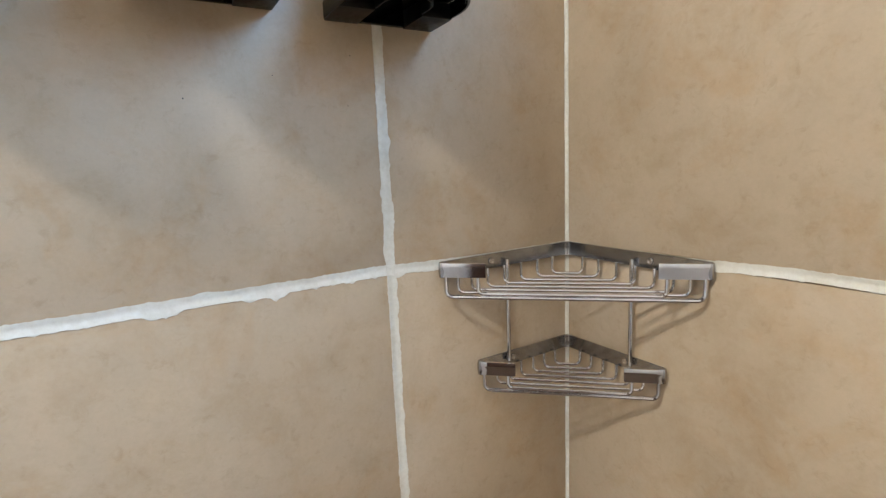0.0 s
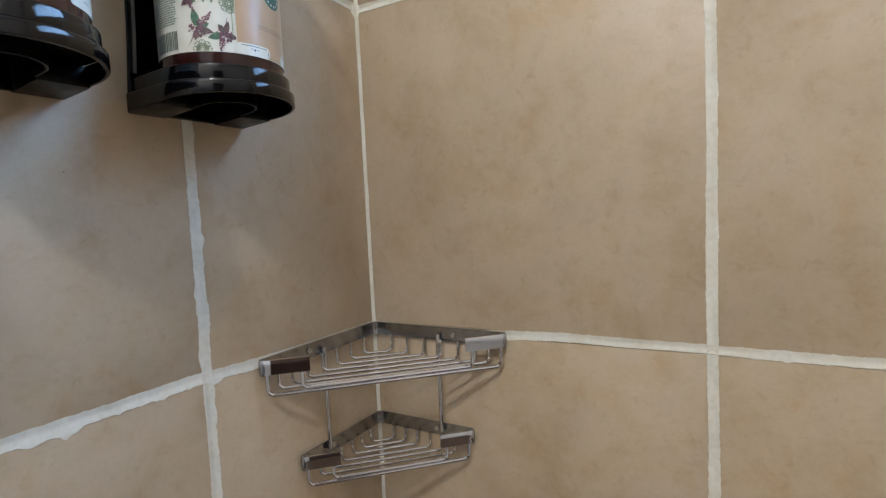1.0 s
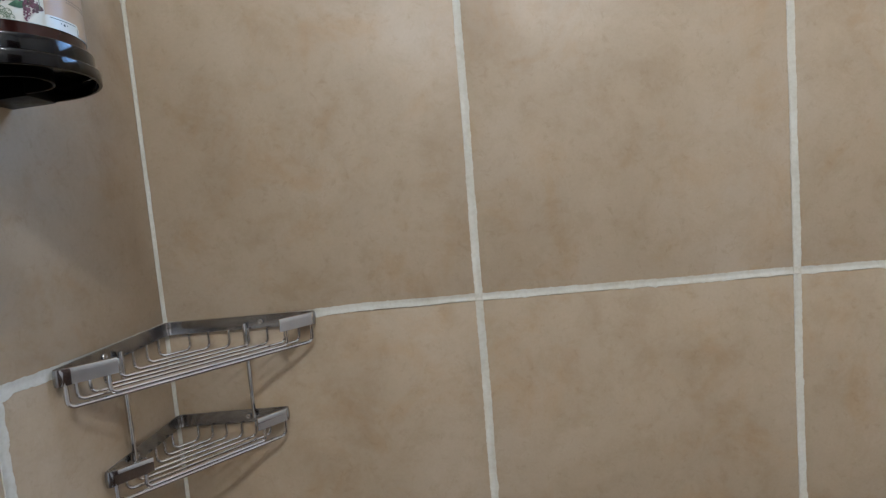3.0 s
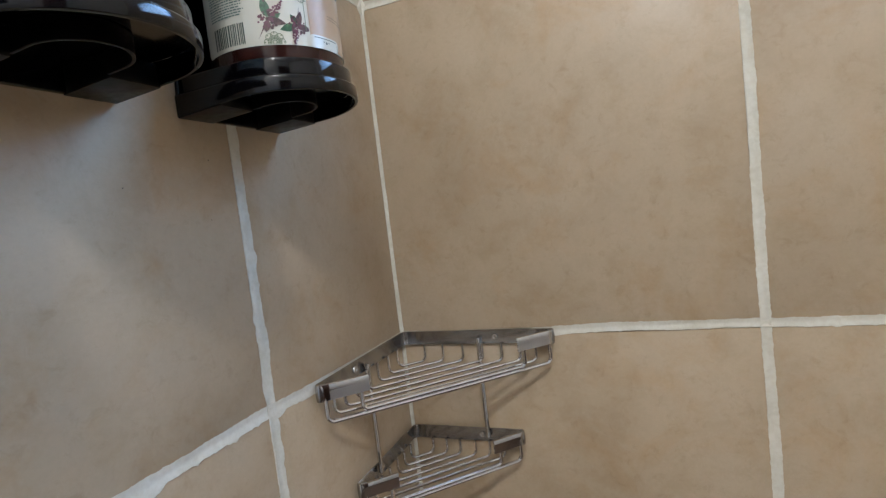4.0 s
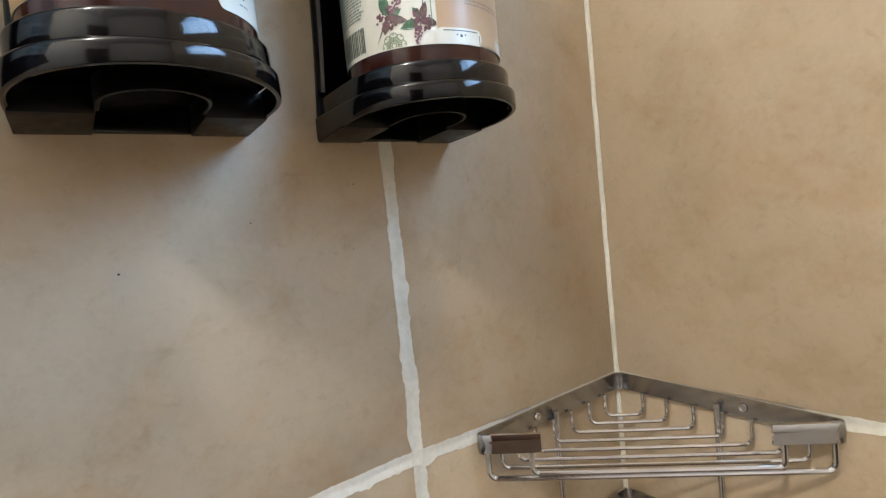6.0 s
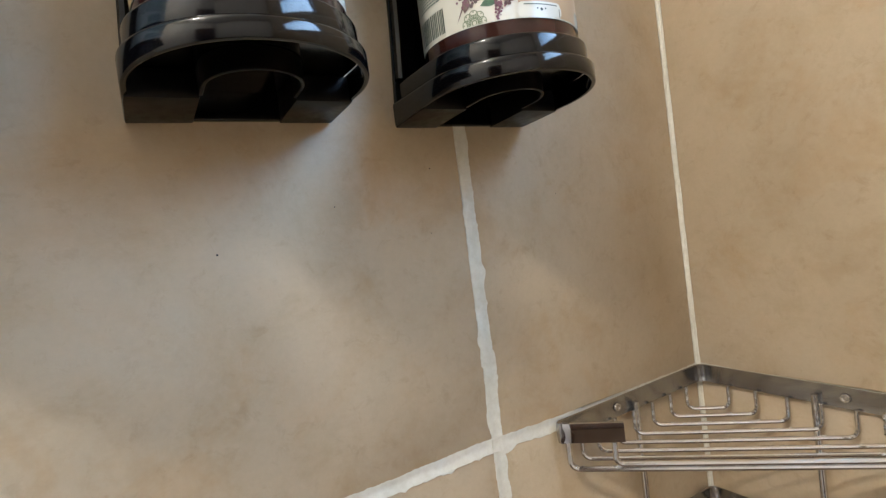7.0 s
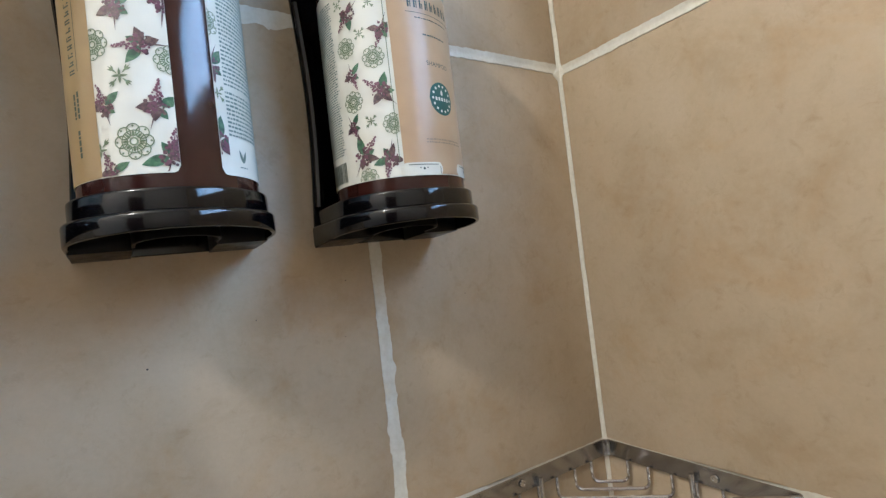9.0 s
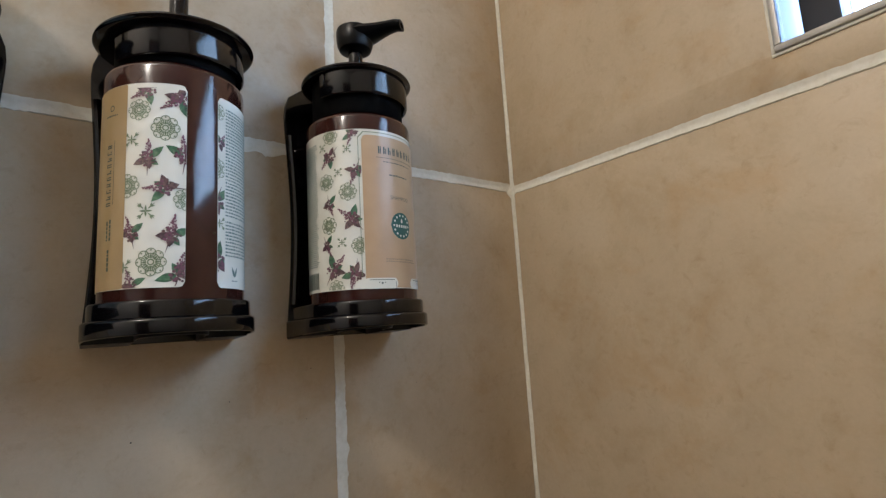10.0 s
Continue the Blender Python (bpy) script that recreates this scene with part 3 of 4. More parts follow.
SHAMPOO_MOTIFS = [("m", -147, 0.967, 6.2), ("s", -124, 0.97, 14, 250, 215), ("s", -148, 0.835, 17, 228, 275), ("c", -129, 0.873, 3.6), ("c", -139, 0.727, 3.6),
                  ("s", -121, 0.735, 17, 250, 15), ("m", -153, 0.674, 6.2), ("m", -129.5, 0.60, 6.6), ("s", -150, 0.53, 14, 290, 50), ("s", -126, 0.425, 20, 140, 75),
                  ("m", -151, 0.40, 6.4), ("c", -137, 0.288, 3.8), ("s", -154, 0.277, 14, 295, 60), ("m", -119, 0.263, 6.2), ("s", -147, 0.121, 21, 50, 100),
                  ("s", -124.5, 0.095, 19, 255, 195), ("m", -144, 0.012, 6.0), ("c", -157, 0.90, 3.4)]
CONDITIONER_MOTIFS = [("m", -129.5, 0.882, 6.4), ("m", -109.5, 0.789, 7.6), ("c", -135, 0.73, 4.6), ("s", -122, 0.63, 18, 88, 42), ("s", -122.5, 0.985, 17, 205, 280),
                      ("s", -98.5, 0.95, 20, 215, 285), ("s", -95, 0.65, 20, 95, 150), ("m", -137.5, 0.498, 7.0), ("s", -108, 0.486, 19, 182, 228), ("m", -94, 0.429, 6.6),
                      ("c", -122.5, 0.37, 5.2), ("s", -134, 0.262, 16, 105, 40), ("s", -104, 0.25, 19, 82, 20), ("m", -118, 0.122, 7.9), ("s", -98, 0.06, 20, 80, 195),
                      ("c", -139, 0.102, 5.0), ("s", -133, 0.015, 15, 105, 25)]


def text_lines(u0, u1, v0, v1, seed, line=0.0011, upright=False):
    """Small unreadable print as rows of short bars."""
    rng = random.Random(seed)
    out = []
    a, b = (v0, v1) if not upright else (u0, u1)
    lo, hi = (u0, u1) if not upright else (v0, v1)
    p = b - line
    while p > a:
        q = lo
        end = hi - rng.uniform(0, 0.12) * (hi - lo)
        while q < end:
            w = min(rng.uniform(0.0005, 0.0026), end - q)
            out += rect(q, q + w, p, p + line * rng.uniform(0.40, 0.56)) if not upright else rect(p, p + line * 0.52, q, q + w)
            q += w + 0.00045
        p -= line
    return out


def word(text, size, phi, v, radius, mat, label):
    """A printed word laid round the bottle, centred on the angle phi."""
    curve = bpy.data.curves.new("word", "FONT")
    curve.body, curve.size, curve.align_x = text, size, "CENTER"
    ob = new("word", curve)
    dep = bpy.context.evaluated_depsgraph_get()
    me = bpy.data.meshes.new_from_object(ob.evaluated_get(dep))
    bpy.data.objects.remove(ob)
    bpy.data.curves.remove(curve)
    bm = bmesh.new()
    bm.from_mesh(me)
    bpy.data.meshes.remove(me)
    for p in bm.verts:
        a = radians(phi) + p.co.x / R_BOTTLE
        p.co = (radius * math.cos(a), radius * math.sin(a), v + p.co.y)
    return part("printed_word", bm, mat, label)


def panel_print(label, phi0, u0, u1):
    """The tan front panel: a wordmark as a bar, fine lines, a word and a round seal."""
    mid = (u0 + u1) / 2
    rad = R_BOTTLE + 0.00066
    ink = []
    rng = random.Random(5)
    # wordmark as plain uprights of its height
    for k in range(9):
        ink += rect(mid - 0.0165 + 0.0037 * k, mid - 0.0165 + 0.0037 * k + 0.0010, V1 - 0.0168, V1 - 0.0116) + rect(mid - 0.0150 + 0.0037 * k, mid - 0.0150 + 0.0037 * k + 0.0006, V1 - 0.0168, V1 - 0.0116 - 0.0012 * (k % 3)) + rect(mid - 0.0165 + 0.0037 * k, mid - 0.0146 + 0.0037 * k, V1 - 0.0145 + 0.001 * (k % 2), V1 - 0.0140 + 0.001 * (k % 2))
    ink += rect(mid - 0.018, mid + 0.018, V1 - 0.0196, V1 - 0.0193)
    ink += text_lines(mid - 0.013, mid + 0.013, V1 - 0.0228, V1 - 0.0212, 3, 0.0013)
    ink += text_lines(mid - 0.009, mid + 0.009, V1 - 0.0335, V1 - 0.0295, 8, 0.002)
    tagged(part("fine_print", wrap(ink, rad, phi0), INK, label), kind="stuff")
    tagged(part("fine_print", wrap(text_lines(mid - 0.014, mid + 0.014, V0 + 0.0165, V0 + 0.0205, 9, 0.0016), rad, phi0), FAINT, label), kind="stuff")
    word("SHAMPOO", 0.0036, phi0 + math.degrees(mid / R_BOTTLE), V0 + 0.0602, rad, INK, label)
    seal = part("round_seal", wrap(film(mid - 0.0092, mid + 0.0092, V0 + 0.0332, V0 + 0.0516, 0.00919), rad - 0.00006, phi0), TEAL, label, "dark teal round seal")
    marks = []
    for k in range(14):
        a = 2 * math.pi * k / 14
        marks.append(disc(mid + 0.0068 * math.cos(a), V0 + 0.0424 + 0.0071 * math.sin(a), 0.0008, 6))
    for k in range(5):
        marks += rect(mid - 0.0052 + 0.0022 * k, mid - 0.0052 + 0.0022 * k + 0.0014, V0 + 0.0412, V0 + 0.0431)
    marks.append(leaf(mid, V0 + 0.0440, 0.0036, 0.0009, 90))
    tagged(part("seal_marks", wrap(marks, rad + 0.0001, phi0), PAPER, seal), kind="stuff")


def arc(deg):
    return radians(deg) * R_BOTTLE


def lifted(bm, by):
    bm.transform(pose(0, 0, by))
    return bm


def build_bottle(x, z, label, nozzle_turn, lift, tall, rest, lid_size, tilt):
    """tall: how far the shoulder stands above the usual; rest: the same of the lid; lift: of the pump head over the lid; tilt: the lid's lean."""
    b = thing("pump_bottle", x, AXIS * SIZE, z, label, "bottle", "pump bottles on the wall", 0, SIZE)
    top = 0.1462 + tall
    part("body", lathe([(0, 0.0142), (0.034, 0.0142), (0.0368, 0.0152), (R_BOTTLE, 0.0175), (R_BOTTLE, top), (0.0373, top + 0.0014), (0.0366, top + 0.0026), (0.0350, top + 0.0036), (0.030, top + 0.0044), (0.0165, top + 0.0049), (0.0165, top + 0.0068), (0, top + 0.0068)], 72), AMBER, b, "amber plastic bottle body")
    lean = pose(0, 0, 0.1772 + rest, 0, tilt, 0) @ pose(0, 0, -0.1772)
    bm = lathe([(0, 0.1772), (0.0400 * lid_size, 0.1772), (0.0418 * lid_size, 0.1778), (0.0428 * lid_size, 0.1790), (0.0424 * lid_size, 0.1802), (0.040 * lid_size, 0.1816), (0.030, 0.1840), (0.016, 0.1858), (0.0075, 0.1864), (0.0070, 0.1890), (0, 0.1890)], 72)
    bm.transform(lean)
    lid = part("lid", bm, BLACK, b, "wide black lid")
    part("collar", lathe([(0, top + 0.0046), (0.0312, top + 0.0046), (0.0326, top + 0.0056), (0.0330, top + 0.0078), (0.0330, 0.1771 + rest), (0, 0.1771 + rest)], 64), MATT, lid)
    # curved shroud under the front of the lid
    bm = lathe([(0.0336, 0.1772), (0.0336, 0.1625), (0.0342, 0.1610), (0.0356, 0.1604), (0.0366, 0.1610), (0.0372, 0.1625), (0.0372, 0.1772)], 56, -160, 20)
    bmesh.ops.holes_fill(bm, edges=[e for e in bm.edges if e.is_boundary])
    bm.transform(lean)
    part("shroud", bm, BLACK, lid)
    # small catch that hangs from the shroud's end
    bm = lathe([(0.0350, 0.1640), (0.0352, 0.1570), (0.0344, 0.1548), (0.0348, 0.1540), (0.0362, 0.1552), (0.0368, 0.1575), (0.0370, 0.1640)], 8, 4, 19)
    bmesh.ops.holes_fill(bm, edges=[e for e in bm.edges if e.is_boundary])
    bm.transform(lean)
    part("catch", bm, BLACK, lid)
    lift += rest
    part("stem", lathe([(0, 0.1885 + rest), (0.0062, 0.1885 + rest), (0.0062, 0.1990 + rest), (0.0054, 0.1996 + rest), (0.0054, 0.2090 + lift), (0, 0.2090 + lift)], 24), BLACK, b)
    head = part("pump_head", lifted(lathe([(0, 0.2075), (0.0090, 0.2075), (0.0120, 0.2090), (0.0134, 0.2120), (0.0140, 0.2165), (0.0141, 0.2235), (0.0136, 0.2250), (0.0122, 0.2260), (0.006, 0.2265), (0, 0.2266)], 40), lift), SATIN, b)
    # spout: wide at the head, thin and six-sided at the tip
    bm = bmesh.new()
    rings = []
    for d, w, z, t in ((0.000, 0.0136, 0.2200, 0.0062), (0.009, 0.0130, 0.2202, 0.0060), (0.015, 0.0108, 0.2206, 0.0056), (0.021, 0.0084, 0.2213, 0.0051), (0.027, 0.0068, 0.2221, 0.0046), (0.034, 0.0058, 0.2225, 0.0042), (0.0388, 0.0052, 0.2212, 0.0042)):
        rings.append([bm.verts.new((d, w * math.cos(math.pi * k / 6), z + t * math.sin(math.pi * k / 6))) for k in range(12)])
    bore = [bm.verts.new((0.0388, 0.0028 * math.cos(math.pi * k / 6), 0.2212 + 0.0024 * math.sin(math.pi * k / 6))) for k in range(12)]
    deep = [bm.verts.new((0.0350, 0.0020 * math.cos(math.pi * k / 6), 0.2214 + 0.0020 * math.sin(math.pi * k / 6))) for k in range(12)]
    rings += [bore, deep]
    for p, q in zip(rings, rings[1:]):
        for k in range(12):
            bm.faces.new((p[k], p[(k + 1) % 12], q[(k + 1) % 12], q[k]))
    bm.faces.new(rings[0])
    bm.faces.new(deep)
    bm.transform(pose(0, 0, lift, 0, 0, nozzle_turn))
    part("spout", bm, SATIN, head)
    return b


def shampoo_label(b):
    """Cream wrap with a tan front panel."""
    phi0 = -214
    end = arc(270)
    label = part("label", wrap(film(0, end, V0, V1, 0.003), R_BOTTLE + 0.00015, phi0), PAPER, b, "cream label printed with plum sprigs and medallions")
    tagged(part("small_print", wrap(text_lines(arc(14), arc(49), V0 + 0.016, V1 - 0.006, 4, 0.00135), R_BOTTLE + 0.00036, phi0), TYPE, label), kind="stuff")
    bars = []
    rng = random.Random(2)
    v = V0 + 0.002
    u = arc(16)
    while u < arc(46):
        w = rng.uniform(0.0003, 0.0011)
        bars += rect(u, u + w, v, v + 0.011)
        u += w + rng.uniform(0.0003, 0.0008)
    tagged(part("barcode", wrap(bars, R_BOTTLE + 0.00036, phi0), INK, label), kind="stuff")
    pattern(label, SHAMPOO_MOTIFS, -166, -115, 11)
    pattern(label, [(m[0], m[1] + 152, *m[2:]) for m in SHAMPOO_MOTIFS], -22, 45, 17)
    panel = part("front_panel", wrap(film(arc(99.6), arc(184), V0 + 0.0004, V1 - 0.0042, 0.0035), R_BOTTLE + 0.0005, phi0), TAN, label, "tan front panel with fine print")
    edge = rect(arc(96.0), arc(96.6), V0 + 0.008, V1 - 0.006) + rect(arc(101), arc(182), V1 - 0.0024, V1 - 0.0019) + [q for k in range(6) for q in rect(arc(96.0 + 0.85 * k), arc(96.9 + 0.85 * k), V1 - 0.0064 + 0.0006 * k, V1 - 0.0056 + 0.00062 * k)]
    tagged(part("border_line", wrap(edge, R_BOTTLE + 0.0006, phi0), SAGE, label), kind="stuff")
    for u0, u1 in ((98, 133), (152, 187)):
        foot = part("cartouche", wrap(film(arc(u0), arc(u1), V0 - 0.0002, V0 + 0.0068, 0.0025), R_BOTTLE + 0.00066, phi0), PAPER, label, "cream cartouche at the panel's foot")
        line = rect(arc(u0 + 5), arc(u1 - 4), V0 + 0.0054, V0 + 0.0058) + rect(arc(u1 - 2.6), arc(u1 - 2), V0 + 0.0005, V0 + 0.0044) + [disc(arc((u0 + u1) / 2), V0 + 0.0034, 0.0007, 8), disc(arc((u0 + u1) / 2 + 3), V0 + 0.0038, 0.0004, 8), disc(arc((u0 + u1) / 2 - 3), V0 + 0.0038, 0.0004, 8)]
        tagged(part("ornament", wrap(line, R_BOTTLE + 0.00078, phi0), INK, foot), kind="stuff")
    panel_print(panel, phi0, arc(99.6), arc(184))


def conditioner_label(b):
    """Cream front label beside a tan panel, and a separate back label, with bare bottle between."""
    phi0 = -285
    front = part("front_label", wrap(film(0, arc(191), V0, V1 + 0.0024, 0.003), R_BOTTLE + 0.00015, phi0), PAPER, b, "cream front label printed with plum sprigs and medallions")
    panel = part("front_panel", wrap(film(arc(50), arc(145.4), V0 + 0.0002, V1 + 0.0022, 0.0005), R_BOTTLE + 0.0003, phi0), OCHRE, front, "ochre front panel with fine print")
    pattern(front, CONDITIONER_MOTIFS, -139.5, -94.2, 23)
    ink = []
    for k in range(10):
        ink += rect(arc(125), arc(131), V0 + 0.0445 + 0.0035 * k, V0 + 0.0445 + 0.0035 * k + 0.0006) + rect(arc(125 + 2 * (k % 3)), arc(131), V0 + 0.0457 + 0.0035 * k, V0 + 0.0457 + 0.0035 * k + 0.0006) + rect(arc(125 + 4 * (k % 2)), arc(125.9 + 4 * (k % 2)), V0 + 0.0445 + 0.0035 * k, V0 + 0.0463 + 0.0035 * k)
    ink += rect(arc(133.5), arc(134), V0 + 0.045, V0 + 0.080)
    ink += text_lines(arc(124), arc(134), V0 + 0.026, V0 + 0.038, 33, 0.0024, True)
    ink += text_lines(arc(126), arc(133), V0 + 0.010, V0 + 0.022, 35, 0.0030, True)
    ink += text_lines(arc(122), arc(137), V1 - 0.0155, V1 - 0.0125, 34, 0.0016)
    ink += hoop(arc(129.5), V1 - 0.0095, 0.0018, 0.0006, 12)
    tagged(part("fine_print", wrap(ink, R_BOTTLE + 0.00045, phi0), INK, panel), kind="stuff")
    phi1 = -68.4
    back = part("back_label", wrap(film(0, arc(125), V0 - 0.0002, V1 + 0.0016, 0.003), R_BOTTLE + 0.00015, phi1), PAPER, b, "cream back label covered with small print")
    ink = text_lines(arc(8), arc(112), V0 + 0.040, V1 - 0.003, 41, 0.0019)
    ink += text_lines(arc(8), arc(112), V0 + 0.017, V0 + 0.0385, 42, 0.0019)
    ink += [leaf(arc(19.5), V0 + 0.006, 0.0066, 0.0009, 68), leaf(arc(19.5), V0 + 0.006, 0.0066, 0.0009, 112)] + text_lines(arc(15.5), arc(23.5), V0 + 0.003, V0 + 0.005, 43, 0.0012)
    bars = []
    rng = random.Random(6)
    u = arc(44)
    while u < arc(80):
        w = rng.uniform(0.0003, 0.0011)
        bars += rect(u, u + w, V0 + 0.002, V0 + 0.012)
        u += w + rng.uniform(0.0003, 0.0008)
    tagged(part("small_print", wrap(ink + bars, R_BOTTLE + 0.00036, phi1), TYPE, back), kind="stuff")
    pattern(back, [("s", -66, 0.76, 13, 60, 120), ("m", -69.5, 0.62, 6.6), ("s", -70.5, 0.44, 20, 250, 45), ("c", -66.5, 0.33, 4.4), ("s", -69, 0.13, 21, 330, 80), ("m", -70, 0.93, 6.0)], -68.2, -61.5, 29)



first_holder = build_holder(*PLACES[0])
for x, z in PLACES[1:]:
    copy_thing(first_holder, pose(x, 0, z))
shampoo = build_bottle(*PLACES[0], "amber pump bottle with cream and tan botanical label", -52, 0.0015, 0.0, 0.0040, 0.95, -0.8)
shampoo_label(shampoo)
conditioner = build_bottle(*PLACES[1], "amber pump bottle with two botanical labels and bare side", -40, 0.016, 0.0036, -0.0012, 1.03, -4.0)
conditioner_label(conditioner)
conditioner.matrix_basis = pose(PLACES[1][0] + 0.0004, AXIS * SIZE, PLACES[1][1] - 0.001, 0, 0, 3.7) @ Matrix.Scale(SIZE, 4)
third = copy_thing(conditioner, pose(PLACES[2][0], AXIS * SIZE, PLACES[2][1], 0, 0, -25))
tagged(third, "amber pump bottle in its black holder")


# ---- wall tiles and joints, piece by piece ----
DEPTH = 0.0065


def tile_mesh(cells, name="tile"):
    """A ceramic tile from rectangles (u0, u1, v0, v1); its face looks to -y at y = 0."""
    bm = bmesh.new()
    us = sorted({c for r in cells for c in r[:2]})
    vs = sorted({c for r in cells for c in r[2:]})
    grid = {}
    for i in range(len(us) - 1):
        for j in range(len(vs) - 1):
            cu, cv = (us[i] + us[i + 1]) / 2, (vs[j] + vs[j + 1]) / 2
            if any(r[0] < cu < r[1] and r[2] < cv < r[3] for r in cells):
                quad = []
                for a, b in ((i, j), (i + 1, j), (i + 1, j + 1), (i, j + 1)):
                    if (a, b) not in grid:
                        grid[a, b] = bm.verts.new((us[a], 0, vs[b]))
                    quad.append(grid[a, b])
                bm.faces.new(quad)
    bmesh.ops.dissolve_limit(bm, angle_limit=0.01, verts=bm.verts, edges=bm.edges)
    back = bmesh.ops.extrude_face_region(bm, geom=list(bm.faces))
    for g in back["geom"]:
        if isinstance(g, bmesh.types.BMVert):
            g.co.y += DEPTH
    bm.normal_update()
    edges = [e for e in bm.edges if all(abs(v.co.y) < 1e-6 for v in e.verts)]
    bmesh.ops.bevel(bm, geom=edges, offset=0.0014, segments=2, affect="EDGES", profile=0.5)
    return mesh_of(name, bm, TILE, 40)


WHOLE = tile_mesh([(JOINT / 2, PITCH - JOINT / 2, JOINT / 2, PITCH - JOINT / 2)])


def lay_tiles(wall, place, starts, u_end, hole=None, crooked=()):
    """Tiles on one wall: place maps (along, up) to a pose; starts are the joints along it."""
    edges = starts + [u_end]
    for u0, u1 in zip(edges, edges[1:]):
        for z0, z1 in zip(ROW, ROW[1:]):
            z1 = min(z1, TOP)
            a, b = (u0 + JOINT / 2 if u0 > 0.001 else 0.002), (u1 - JOINT / 2 if u1 < u_end else u1)
            c, d = z0 + JOINT / 2, z1 - (JOINT / 2 if z1 < TOP else 0)
            cells = None
            if hole and a < hole[1] and b > hole[0] and c < hole[3] and d > hole[2]:
                cells = [(a, min(hole[0], b), c, d), (max(hole[1], a), b, c, d), (max(a, hole[0]), min(b, hole[1]), c, min(hole[2], d)), (max(a, hole[0]), min(b, hole[1]), max(c, hole[3]), d)]
                cells = [r for r in cells if r[1] - r[0] > 0.002 and r[3] - r[2] > 0.002]
                if not cells:
                    continue
            elif abs(b - a - PITCH + JOINT) > 1e-4 or abs(d - c - PITCH + JOINT) > 1e-4:
                cells = [(a, b, c, d)]
            if cells:
                me = tile_mesh([(r[0] - u0, r[1] - u0, r[2] - z0, r[3] - z0) for r in cells])
            else:
                me = WHOLE
            bent = [z for z in (z0, z1) if z in crooked]
            if bent:
                me = me.copy()
                for v in me.vertices:
                    for z in bent:
                        if abs(v.co.z + z0 - z) < 0.02:
                            v.co.z += crooked[z](v.co.x + u0)
            ob = new("tile", me)
            ob.parent = wall
            ob.matrix_basis = place(u0, z0) @ pose(0, random.Random(u0 * 31 + z0 * 17).uniform(0, 0.0003), 0)


def grout_line(wall, place, horizontal, at, lo, hi, width, seed, lumps=(), rag=1.0, climbs=None, step=0.0014):
    """A joint sunk between the tiles' soft edges and smeared over them here and there."""
    bm = bmesh.new()
    n = max(4, int((hi - lo) / step))
    previous = None
    for k in range(n + 1):
        q = lo + (hi - lo) * k / n
        offs = []
        for s, sgn in ((0.0, -1), (40.0, 1)):
            f = noise.noise((q * 38 + seed * 7.3, s + seed, 0.5)) * 0.00035 + noise.noise((q * 240 + seed, s, 2.5)) * 0.00045 + noise.noise((q * 700 + seed, s, 6.5)) * 0.0003
            f += rag * (min(1.0, q / 0.22) * (0.35 if sgn > 0 else 1.0) if horizontal else 1.0) * (max(0.0, noise.noise((q * 75 + seed * 3.1, s, 9.5)) - 0.30) * 0.0034 + max(0.0, noise.noise((q * 210 + seed * 1.7, s, 3.5)) - 0.25) * 0.0016)
            w = width / 2 * (1 + 0.16 * noise.noise((q * 16 + seed * 2.3, s * 0.1, 12.5))) + f
            for lq, size, reach, lump_side in lumps:
                if lump_side == sgn:
                    w += size * math.exp(-((q - lq) / reach) ** 2)
            offs.append(sgn * max(w, width * 0.25))
        climb = climbs(q) if climbs else 0.0
        drift = climb + noise.noise((q * 7 + seed, 77.0, 0.0)) * 0.0009 + (0.0008 if horizontal else 0.0)
        ring = []
        under = JOINT / 2 + 0.0006
        for o, bed in ((-under, True), (offs[0], False), (offs[0] * 0.86, False), (offs[0] * 0.35, False), (offs[1] * 0.35, False), (offs[1] * 0.86, False), (offs[1], False), (under, True)):
            f = min(1.0, max(0.0, (abs(o) - JOINT / 2 + 0.0016) / 0.0016))
            y = 0.0017 if bed else 0.00055 - 0.00072 * f * f * (3 - 2 * f) + noise.noise((q * 60 + seed, o * 400, 4.0)) * 0.00008
            shift = climb if bed else drift
            ring.append(bm.verts.new((q, y, at + shift + o) if horizontal else (at + shift + o, y, q)))
        if previous:
            for j in range(7):
                bm.faces.new((previous[j], previous[j + 1], ring[j + 1], ring[j]))
        previous = ring
    ob = part("grout_joint", bm, GROUT, wall)
    ob.matrix_basis = place(0, 0)


# each wall: along = metres from its corner with the neighbour, face to -y in its own axes
LEFT_JOINT = 0.203
north = lambda u, z: pose(0, 0, z) @ Matrix.Diagonal((-1, 1, 1, 1)) @ pose(u, 0, 0)
east = lambda u, z: pose(0, -u, z, 0, 0, -90)
lay_tiles(wall_north, north, [0.0] + [LEFT_JOINT + PITCH * k for k in range(6)], -WEST, None, CLIMB_NORTH)
lay_tiles(wall_east, east, [PITCH * k for k in range(7)], -SOUTH, (-WY1, -WY0, WZ0, WZ1), CLIMB)

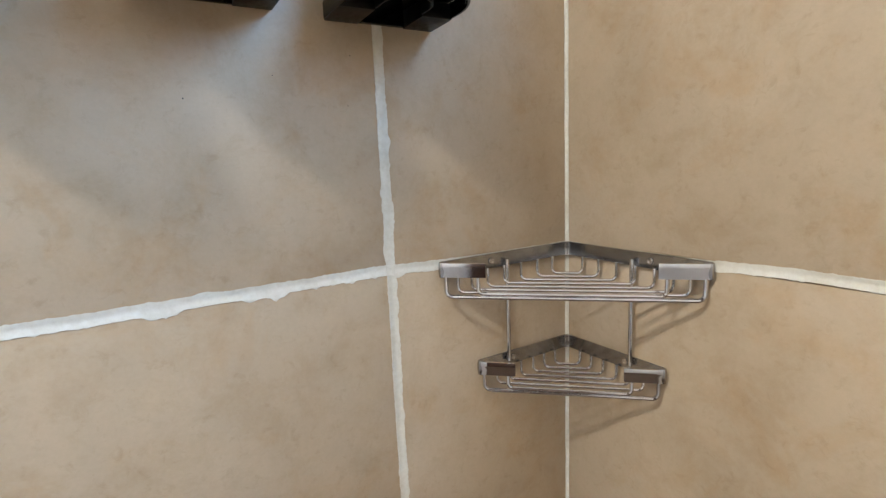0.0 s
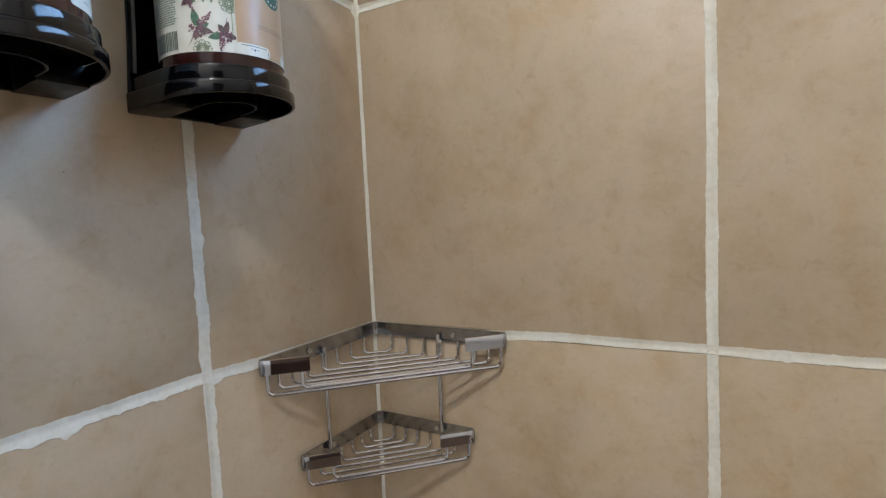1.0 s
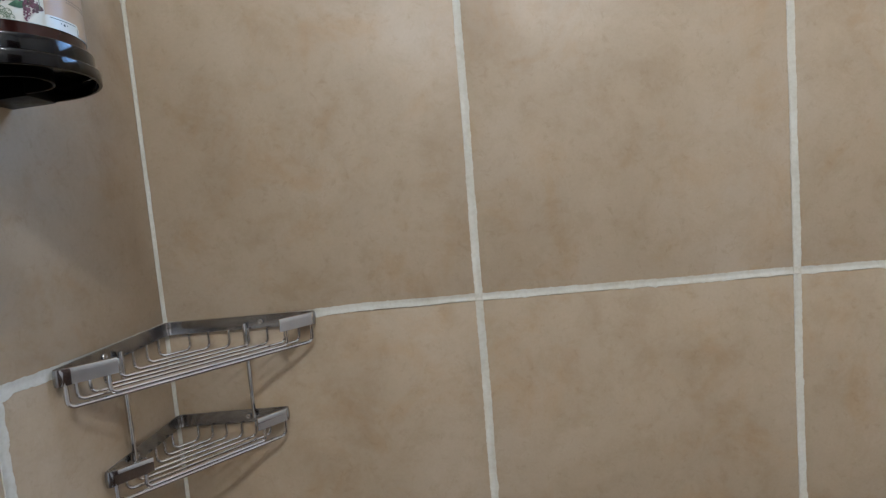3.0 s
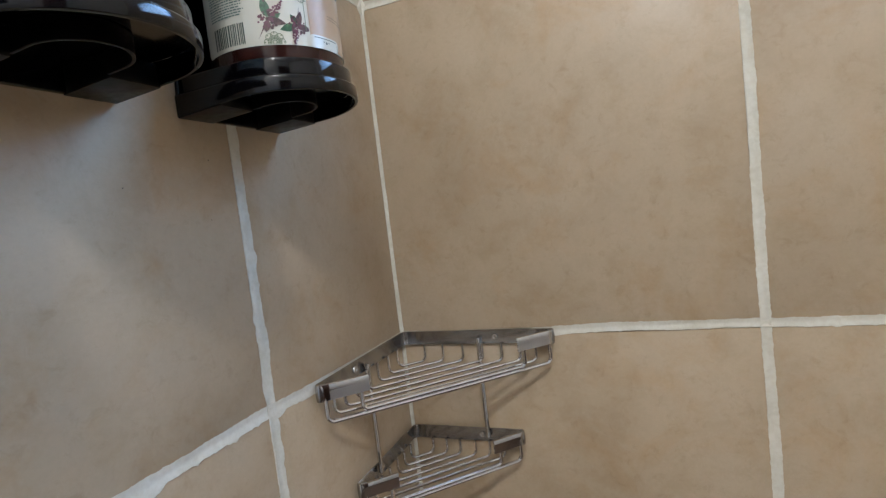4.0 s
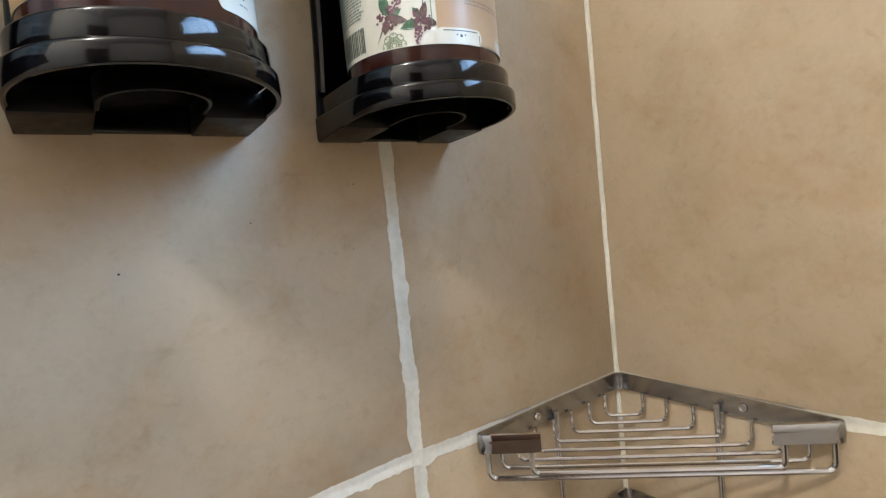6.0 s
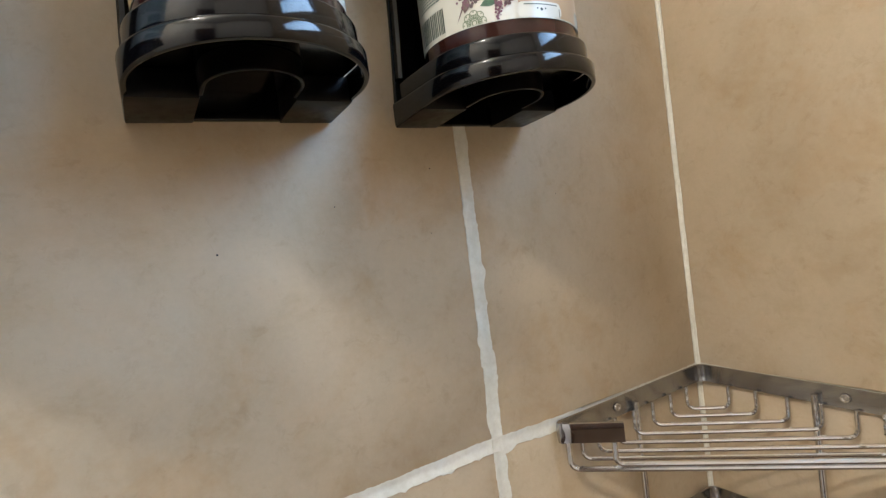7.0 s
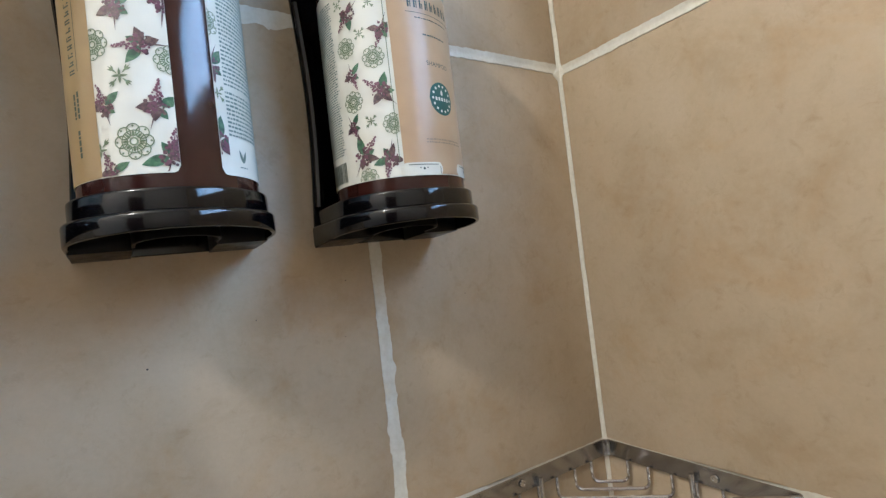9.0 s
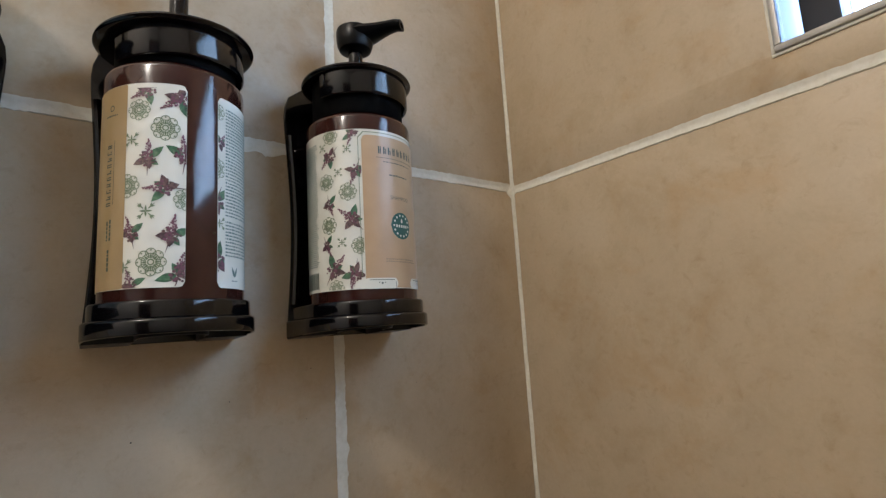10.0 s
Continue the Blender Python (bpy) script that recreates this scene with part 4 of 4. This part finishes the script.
for k in range(6):
    lumps = ((1.423, 0.0022, 0.004, -1), (1.383, 0.0018, 0.0035, 1), (1.44, 0.0008, 0.012, -1)) if k == 0 else ()
    grout_line(wall_north, north, False, LEFT_JOINT + PITCH * k, 0, TOP, 0.0080, 3 + k, lumps, 1.0)
for k in range(1, 7):
    z_low, z_high = (0, TOP) if not (-WY1 < PITCH * k < -WY0) else (0, WZ0)
    grout_line(wall_east, east, False, PITCH * k, z_low, z_high, 0.0079, 13 + k, (), 0.5)
for k in range(1, 9):
    grout_line(wall_north, north, True, ROW[k], 0.001, -WEST, 0.0086, 23 + k, (), 2.4, CLIMB_NORTH.get(ROW[k]))
    if WZ0 < PITCH * k < WZ1:
        grout_line(wall_east, east, True, ROW[k], 0.001, -WY1, 0.0078, 33 + k, (), 1.2, CLIMB.get(ROW[k]))
        grout_line(wall_east, east, True, ROW[k], -WY0, -SOUTH, 0.0078, 43 + k, (), 1.2, CLIMB.get(ROW[k]))
    else:
        grout_line(wall_east, east, True, ROW[k], 0.001, -SOUTH, 0.0078, 33 + k, (), 1.2, CLIMB.get(ROW[k]))
# the bead in the corner
corner = bmesh.new()
before = None
for k in range(1501):
    z = TOP * k / 1500
    w = 0.0024 + 0.0007 * noise.noise((z * 45, 3.0, 1.0)) + 0.0006 * noise.noise((z * 160, 8.0, 1.0)) + 0.006 * math.exp(-((z - 1.647) / 0.004) ** 2)
    e = 0.0024 + 0.0007 * noise.noise((z * 45, 13.0, 1.0)) + 0.0005 * noise.noise((z * 160, 18.0, 1.0)) + 0.002 * math.exp(-((z - 1.65) / 0.005) ** 2)
    ring = [corner.verts.new(p) for p in ((-w, 0.0002, z), (-w * 0.8, -0.0006, z), (-0.0010, -0.0010, z), (-0.0006, -e * 0.8, z), (0.0002, -e, z))]
    if before:
        for j in range(4):
            corner.faces.new((before[j], before[j + 1], ring[j + 1], ring[j]))
    before = ring
part("corner_bead", corner, GROUT, wall_north, "white grout bead in the corner")

# small dark specks on the glaze
for u, z, size in ((-0.343, 1.453, 0.00054), (-0.285, 1.470, 0.00036), (-0.2305, 1.4505, 0.00030), (-0.2262, 1.487, 0.00042), (-0.132, 1.466, 0.00030)):
    bm = lathe([(0, -0.0002), (size * 0.7, -0.00015), (size, 0.0001)], 8)
    bm.transform(pose(u, 0, z, -90))
    part("speck", bm, RUBBER, wall_north)
